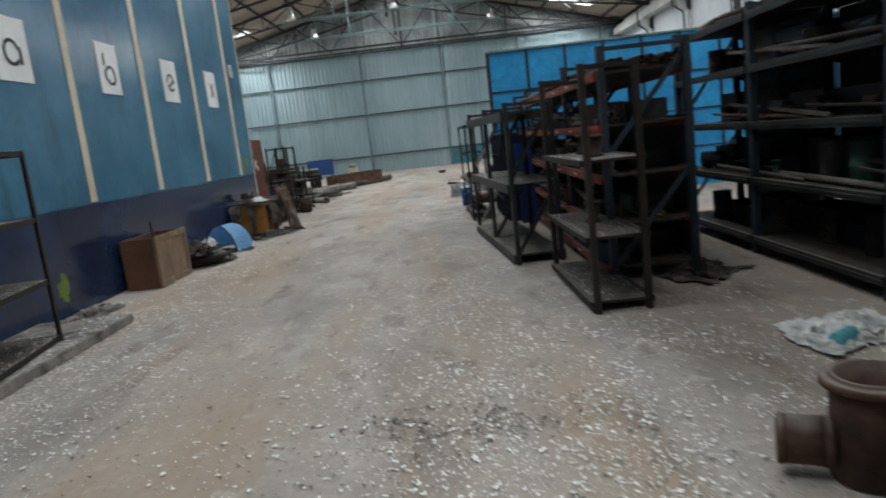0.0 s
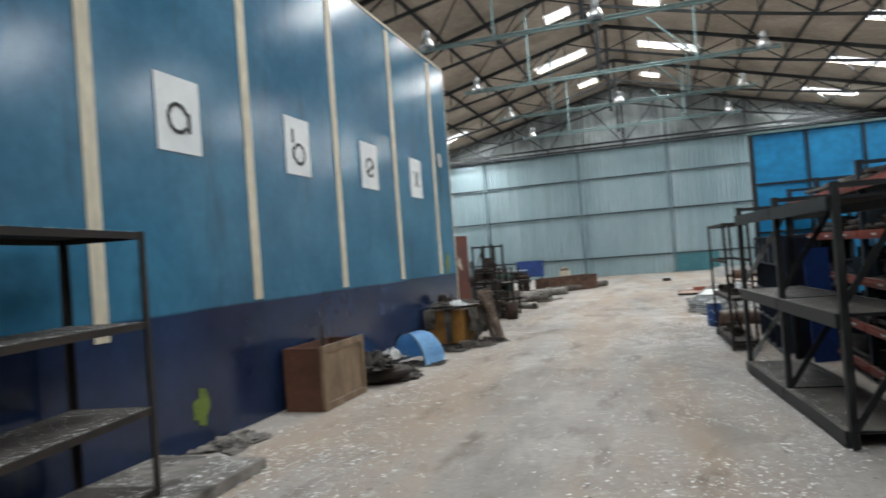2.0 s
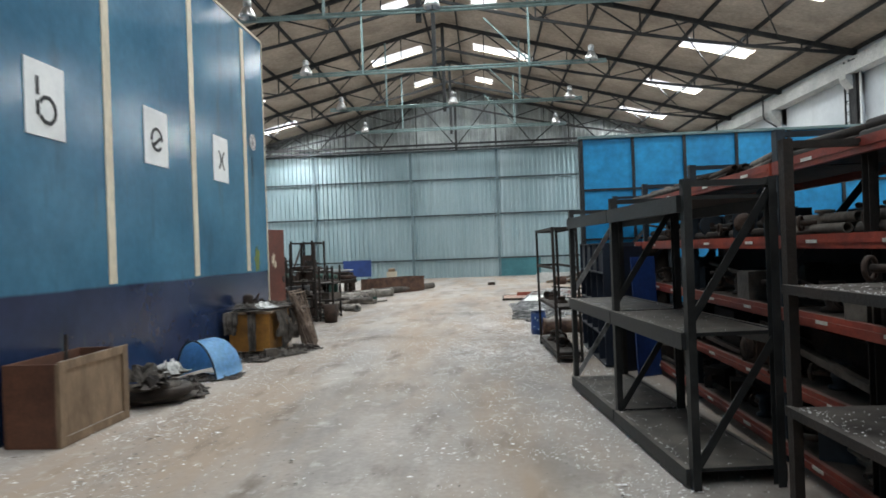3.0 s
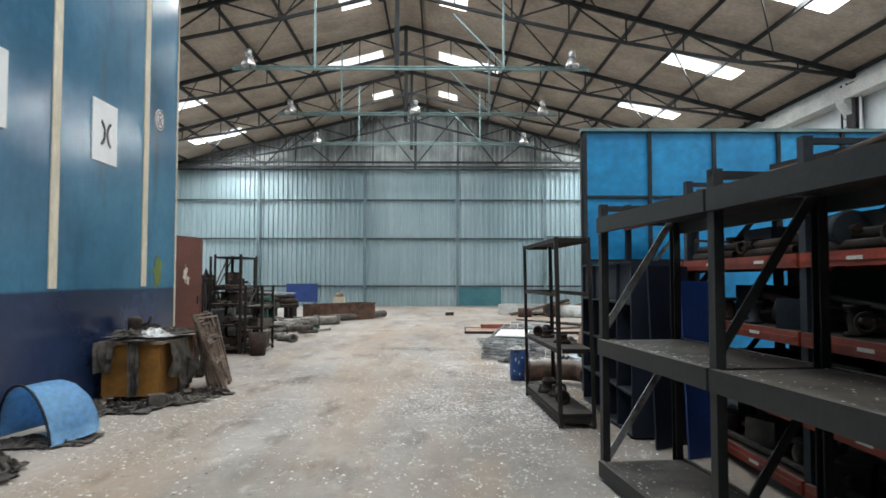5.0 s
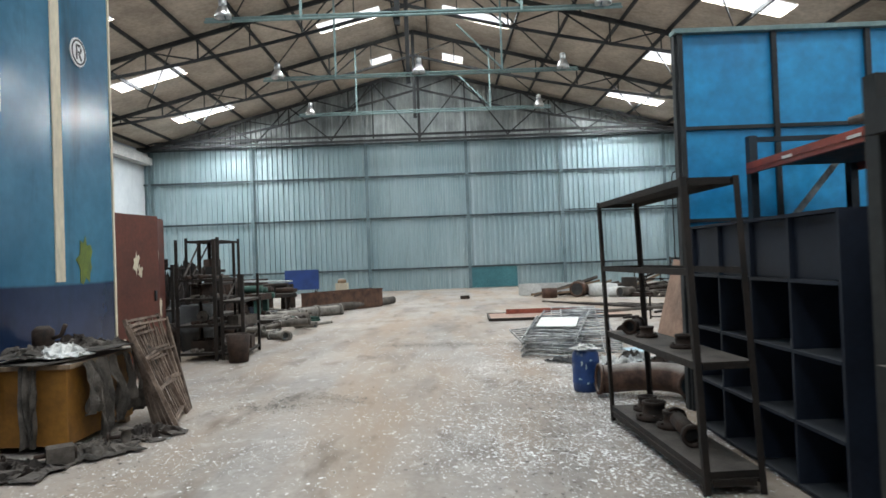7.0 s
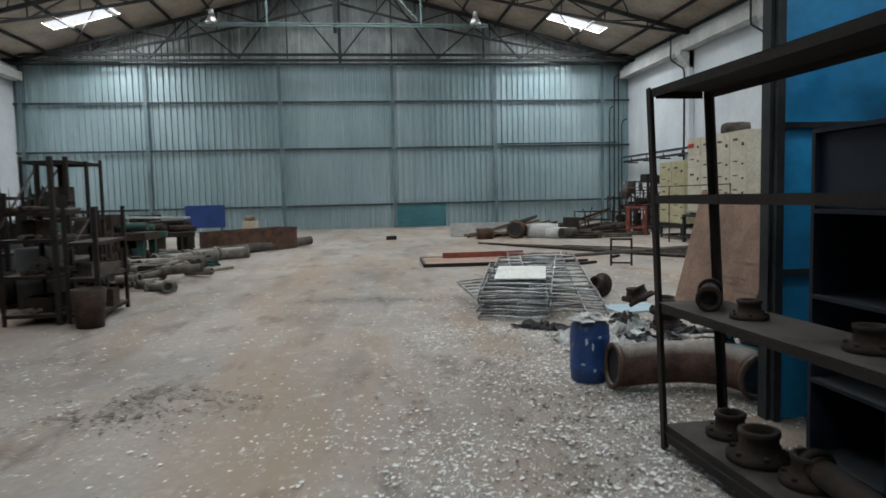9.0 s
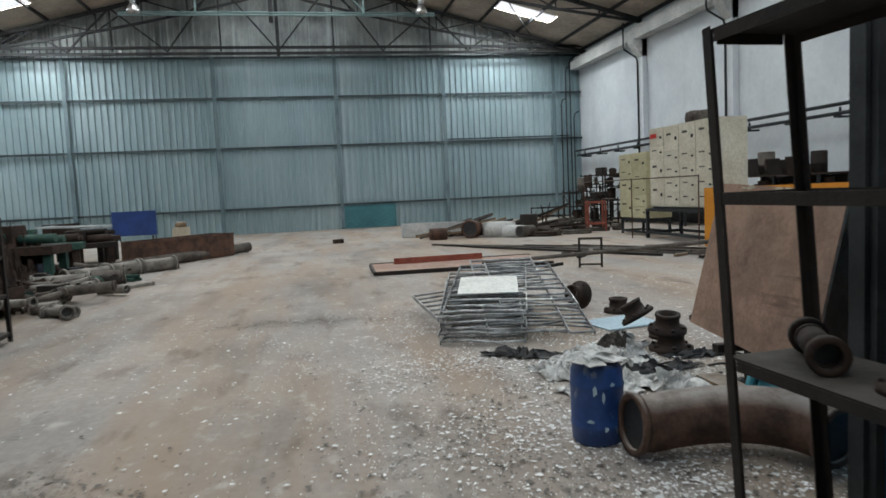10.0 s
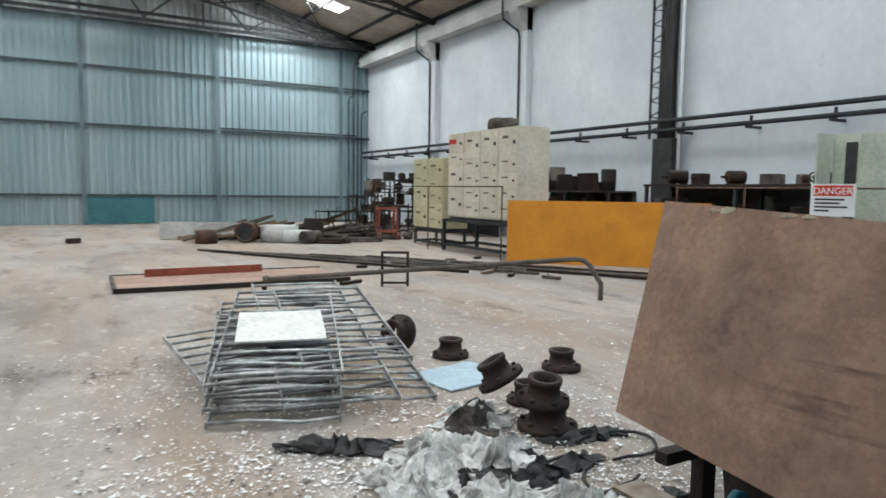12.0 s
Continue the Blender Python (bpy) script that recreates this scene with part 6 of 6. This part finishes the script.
for y, w, tilt in ((27.9, 0.7, -10), (28.75, 0.5, -14), (29.6, 0.8, -8)):
    leaning_sheet("steel_offcut_sheet", (10.42, y, 1.402), w, rng.uniform(0.3, 0.48), 90, tilt, 0.012, rng.choice((M_RUSTY, M_CASTIRON)), "dark steel sheet offcut standing on the bench", "bench sheets")
for y in (22.9, 24.1, 25.4):
    leaning_sheet("steel_offcut_sheet", (10.75, y, 0.0), 0.9, 0.44, 90, -4, 0.02, M_GREEN, "dark green steel panel stored under the bench", "bench sheets")

tray_e = thing("wall_pipes", pose(0, 0, 0), "pair of dark service pipes on brackets along the wall", "pipes")
for z, dx in ((2.72, 0), (2.92, 0.04)):
    part("pipe", tube(B(), (11.28 - dx, 17.6, z), (11.28 - dx, 43.2, z), 0.045, 10), M_DKFRAME, tray_e)
y = 18.4
while y < 43:
    part("bracket", bar(B(), (11.59, y, 2.64), (11.15, y, 2.64), 0.05, 0.05), M_DKFRAME, tray_e)
    part("bracket", bar(B(), (11.30, y, 2.665), (11.30, y, 2.86), 0.04), M_DKFRAME, tray_e)
    y += 1.6
cables = thing("cable_drop", pose(11.24, 26.95, 0), "thick bundle of black cables on a ladder down a wall pier", "cables")
part("channel", bevelled(box(B(), -0.02, 0.14, -0.33, 0.2, 0.0, 2.55), 0.01), M_RUBBER, cables)
# black backing added so the pier reads dark between the cables
part("tray", box(B(), 0.10, 0.13, -0.29, 0.085, 2.56, 7.0), M_RUBBER, cables, "black backing panel added behind the cables")
for yy in (0.10, 0.36):
    part("ladder_rail", box(B(), 0.02, 0.07, yy - 0.015, yy + 0.015, 2.56, 7.0), M_DKFRAME, cables)
for k in range(26):
    z = 2.65 + 0.165 * k
    part("rung", bar(B(), (0.05, 0.10, z), (0.05, 0.36, z + 0.08 * (-1) ** k), 0.022), M_DKFRAME, cables)
for k in range(11):
    yy = -0.24 + 0.032 * k
    part("cable", sweep(B(), [(0.05 - 0.05 * abs(noise.noise((z * 0.4, k, 0))), yy + 0.06 * noise.noise((z * 0.5, k * 2.1, 3)), z) for z in [2.56 + 0.4 * j for j in range(12)]], 0.024, 6), M_RUBBER, cables)
solid("pale_conduit", tube(B(), (11.33, 26.52, 0), (11.33, 26.52, 7.0), 0.035, 10), M_BOARD, "white painted conduit on a wall pier", "conduit", "wall conduits")
for yt in (37.45, 32.2, 21.7):
    yy = yt + 0.15
    solid("downpipe", sweep(B(), [(11.36, yy, 0), (11.36, yy, 3.0), (11.36, yy, 5.75), (11.33, yy + 0.02, 5.9), (11.0, yy + 0.3, 6.25), (10.98, yy + 0.32, 6.4), (10.98, yy + 0.32, 7.2)], 0.032, 8), M_DKFRAME, "thin dark kinked conduit on a wall pier", "conduit", "wall conduits")

gcab = thing("green_cabinet", pose(9.35, 21.3, 0), "pale green steel cabinet with one door open", "cabinet")
part("body", bevelled(box(B(), 0.02, 0.7, 0.0, 0.8, 0.05, 2.22), 0.01), M_PALEGREEN, gcab)
part("door", bevelled(box(B(), 0.0, 0.018, 0.0, 0.42, 0.08, 2.2), 0.004), M_PALEGREEN, gcab)
# flat black strip paints the shade of an open recess
part("dark_recess", box(B(), 0.012, 0.0185, 0.46, 0.62, 0.5, 2.1), M_RUBBER, gcab)
part("side_panel", bevelled(box(B(), -0.35, 0.0, 0.81, 0.83, 0.08, 2.22), 0.004), M_PALEGREEN, gcab)
part("foot", box(B(), 0.04, 0.68, 0.02, 0.78, 0, 0.049), M_DKFRAME, gcab)
sign = thing("danger_sign", pose(8.72, 22.0, 1.08, 0, 0, -90), "white danger notice with a red heading on the guard rail", "sign")
part("board", bevelled(box(B(), 0, 0.6, 0, 0.012, 0, 0.43), 0.002), M_BOARD, sign)
part("heading", bevelled(box(B(), 0.04, 0.56, -0.003, -0.0005, 0.27, 0.41), 0.001), M_SIGNRED, sign, "red heading bar")
txt = bpy.data.curves.new("danger_text", "FONT")
txt.body, txt.size, txt.align_x, txt.extrude = "DANGER", 0.13, "CENTER", 0.001
tmp = bpy.data.objects.new("danger_text", txt)
me = bpy.data.meshes.new_from_object(tmp)
me.materials.clear()
me.materials.append(M_BOARD)
lettering = new("lettering", me)
lettering.parent = sign
lettering.matrix_basis = pose(0.3, -0.006, 0.293, 90, 0, 0)
bpy.data.objects.remove(tmp)
for k, n in enumerate((0.4, 0.34, 0.44, 0.2)):
    part("text_bar", box(B(), 0.06, 0.06 + n, -0.003, -0.0005, 0.21 - 0.05 * k, 0.235 - 0.05 * k), M_BLACK, sign)

# ---- by the start of the walk ----
for x, y, r, h in ((2.14, 4.62, 0.17, 0.47), (2.2, 4.15, 0.2, 0.5)):
    t = thing("rusty_pipe_stub", pose(x, y, 0), "rusty upright pipe stub with an open flanged top", "pipe", "upright pipe stubs")
    part("barrel", lathe(B(), [(r, 0), (r, h), (r - 0.02, h), (r - 0.02, 0)], None, 24), M_RUSTPIPE, t)
    part("flange", lathe(B(), [(r + 0.001, h - 0.05), (r + 0.04, h - 0.045), (r + 0.04, h - 0.015), (r + 0.001, h - 0.01)], None, 24), M_RUSTPIPE, t)
hollow_run("rusty_branch", [(1.81, 4.75, 0.15), (1.97, 4.68, 0.15)], 0.11, M_RUSTPIPE, "short rusty pipe branch on the floor", seg=16)
crumple("rag_mound", 3.1, 6.4, 0.8, 0.7, 0.14, 71, M_FOIL, "heap of pale rags and plastic under the racks", 10, 28)
crumple("rag_mound", 2.9, 8.6, 0.8, 0.6, 0.14, 77, M_RUSTY, "heap of brown scrap under the racks", 40, 28)
solid("green_bottle", lathe(B(), [(0.05, 0), (0.055, 0.01), (0.055, 0.2), (0.02, 0.26), (0.02, 0.3)], pose(0, 0, 0.055, 0, 90, 0), 14, False), M_TEAL, "small green-blue bottle on the floor", "bottle", m=pose(2.85, 6.15, 0, 0, 0, 30))

# ---- flakes and grit on the floor ----


def scatter(name, count, spots, smin, smax, material, label, seed):
    """Loose curled flakes; spots are (weight, x, y, spread x, spread y)."""
    r = random.Random(seed)
    tot = sum(s[0] for s in spots)
    verts, faces = [], []
    while len(faces) < count * 2:
        k = r.random() * tot
        for s in spots:
            k -= s[0]
            if k <= 0:
                break
        x, y = r.gauss(s[1], s[3]), r.gauss(s[2], s[4])
        if not (-4.3 < x < 11 and -3 < y < 43) or (y > 18.7 and x < -14):
            continue
        if noise.noise((x * 1.3, y * 1.3, seed)) + 0.6 * noise.noise((x * 4.1, y * 4.1, seed)) < -0.45 + 0.75 * r.random():
            continue
        a, q = r.random() * 6.28, r.uniform(smin, smax) * (0.55 + 1.5 * r.random() ** 4)
        z = 0.003 + 0.004 * r.random() + (0.09 if x < -3.32 and 3.0 < y < 9.23 else 0.0)
        i = len(verts)
        lift = q * 0.35 * r.random()
        for j, (u, w) in enumerate(((1, 0.1), (0.1, 0.75), (-0.9, 0.0), (-0.1, -0.7))):
            u, w = u + r.uniform(-0.25, 0.25), w + r.uniform(-0.25, 0.25)
            verts.append((x + q * (u * math.cos(a) - w * math.sin(a)), y + q * (u * math.sin(a) + w * math.cos(a)), z + (lift if j % 2 else 0)))
        faces += [(i, i + 1, i + 3), (i + 1, i + 2, i + 3)]
    me = bpy.data.meshes.new(name)
    me.from_pydata(verts, [], faces)
    me.materials.append(material)
    return tagged(new(name, me), label, "floor litter", kind="stuff")


scatter("pale_flakes", 58000, [(6.0, 1.3, 5.2, 1.2, 2.0), (3.0, -2.9, 6.5, 0.55, 2.4), (1.6, -3.7, 7.6, 0.3, 1.2), (5.5, 0.8, 16.3, 0.65, 1.0), (4.0, 1.4, 18.8, 0.8, 0.9), (2.2, 0.9, 20.4, 0.9, 0.9), (1.2, -0.6, 14.8, 1.5, 1.6), (0.5, -0.9, 19.5, 1.8, 2.2), (2.0, -3.3, 14, 0.45, 3.5), (1.2, 3.6, 22.5, 1.6, 2.0), (2.4, 0.5, 10, 0.7, 2.5)], 0.0035, 0.0135, M_CHIP, "pale paint flakes strewn over the floor", 3)
scatter("large_pale_flakes", 13000, [(4.0, 1.4, 5.0, 1.2, 1.8), (2.0, -2.8, 6.5, 0.6, 2.4), (5.0, 0.4, 16.2, 1.1, 0.8), (3.0, -1.6, 16.3, 1.2, 0.6), (2.5, 1.4, 19.0, 0.8, 0.8), (1.5, 0.4, 21.0, 1.1, 0.8), (1.0, -2.2, 22.0, 1.4, 0.8), (2.0, -3.2, 15, 0.5, 3.5), (1.5, 3.4, 21.5, 1.2, 1.5)], 0.0045, 0.0105, M_CHIP, "larger pale curled paint flakes over the floor", 13)


def deck_flakes(name, m, length, depth, levels, count, label, seed):
    """Flakes and dust crumbs on the decks of a shelf, thickest along its front lip."""
    r = random.Random(seed)
    verts, faces = [], []
    for z in levels:
        for k in range(count):
            x, y = r.uniform(0.06, length - 0.06), 0.02 + (depth - 0.04) * r.random() ** 2.2
            q, a, i = r.uniform(0.004, 0.013), r.random() * 6.28, len(verts)
            for u, w in ((1, 0.1), (0.1, 0.75), (-0.9, 0.0), (-0.1, -0.7)):
                verts.append(m @ Vector((x + q * (u * math.cos(a) - w * math.sin(a)), y + q * (u * math.sin(a) + w * math.cos(a)), z + 0.004 * r.random())))
            faces += [(i, i + 1, i + 3), (i + 1, i + 2, i + 3)]
    me = bpy.data.meshes.new(name)
    me.from_pydata(verts, [], faces)
    me.materials.append(M_CHIP)
    return tagged(new(name, me), label, "shelf litter", kind="stuff")


deck_flakes("shelf_flakes", pose(-3.22, 6.1, 0.09, 0, 0, ang), 2.28, 0.66, (1.886, 1.246, 0.636, 0.066), 420, "pale flakes lying on the rusted shelf's decks", 31)
deck_flakes("shelf_flakes", pose(1.16, 10.04, 0, 0, 0, RA) @ Matrix.Diagonal((1, -1, 1, 1)), 3.22, 0.6, (0.126, 0.996), 260, "pale flakes lying on the grey rack's decks", 32)
deck_flakes("shelf_flakes", pose(1.58, 7.56, 0, 0, 0, 91.5) @ Matrix.Diagonal((1, -1, 1, 1)), 1.9, 0.5, (0.096, 0.666, 1.326), 260, "pale flakes lying on the rusty rack's decks", 33)
scatter("dark_grit", 26000, [(5, 1.2, 4.8, 1.6, 2.2), (3, -2.7, 8.0, 0.7, 3.5), (5, 0.8, 16.6, 0.8, 1.4), (3, 1.2, 18.8, 1.0, 1.0), (1.5, -3.2, 14.5, 0.6, 3.0), (1, 0.0, 24, 3, 5), (1, 4.5, 26, 2, 3), (1.6, -2.2, 17.9, 0.35, 0.25), (0.8, -1.1, 22.2, 0.4, 0.15), (0.8, -0.1, 22.0, 0.4, 0.15), (0.8, 0.3, 5.6, 0.3, 0.2)], 0.004, 0.014, M_CHIP2, "dark grit and crumbs strewn over the floor", 8)
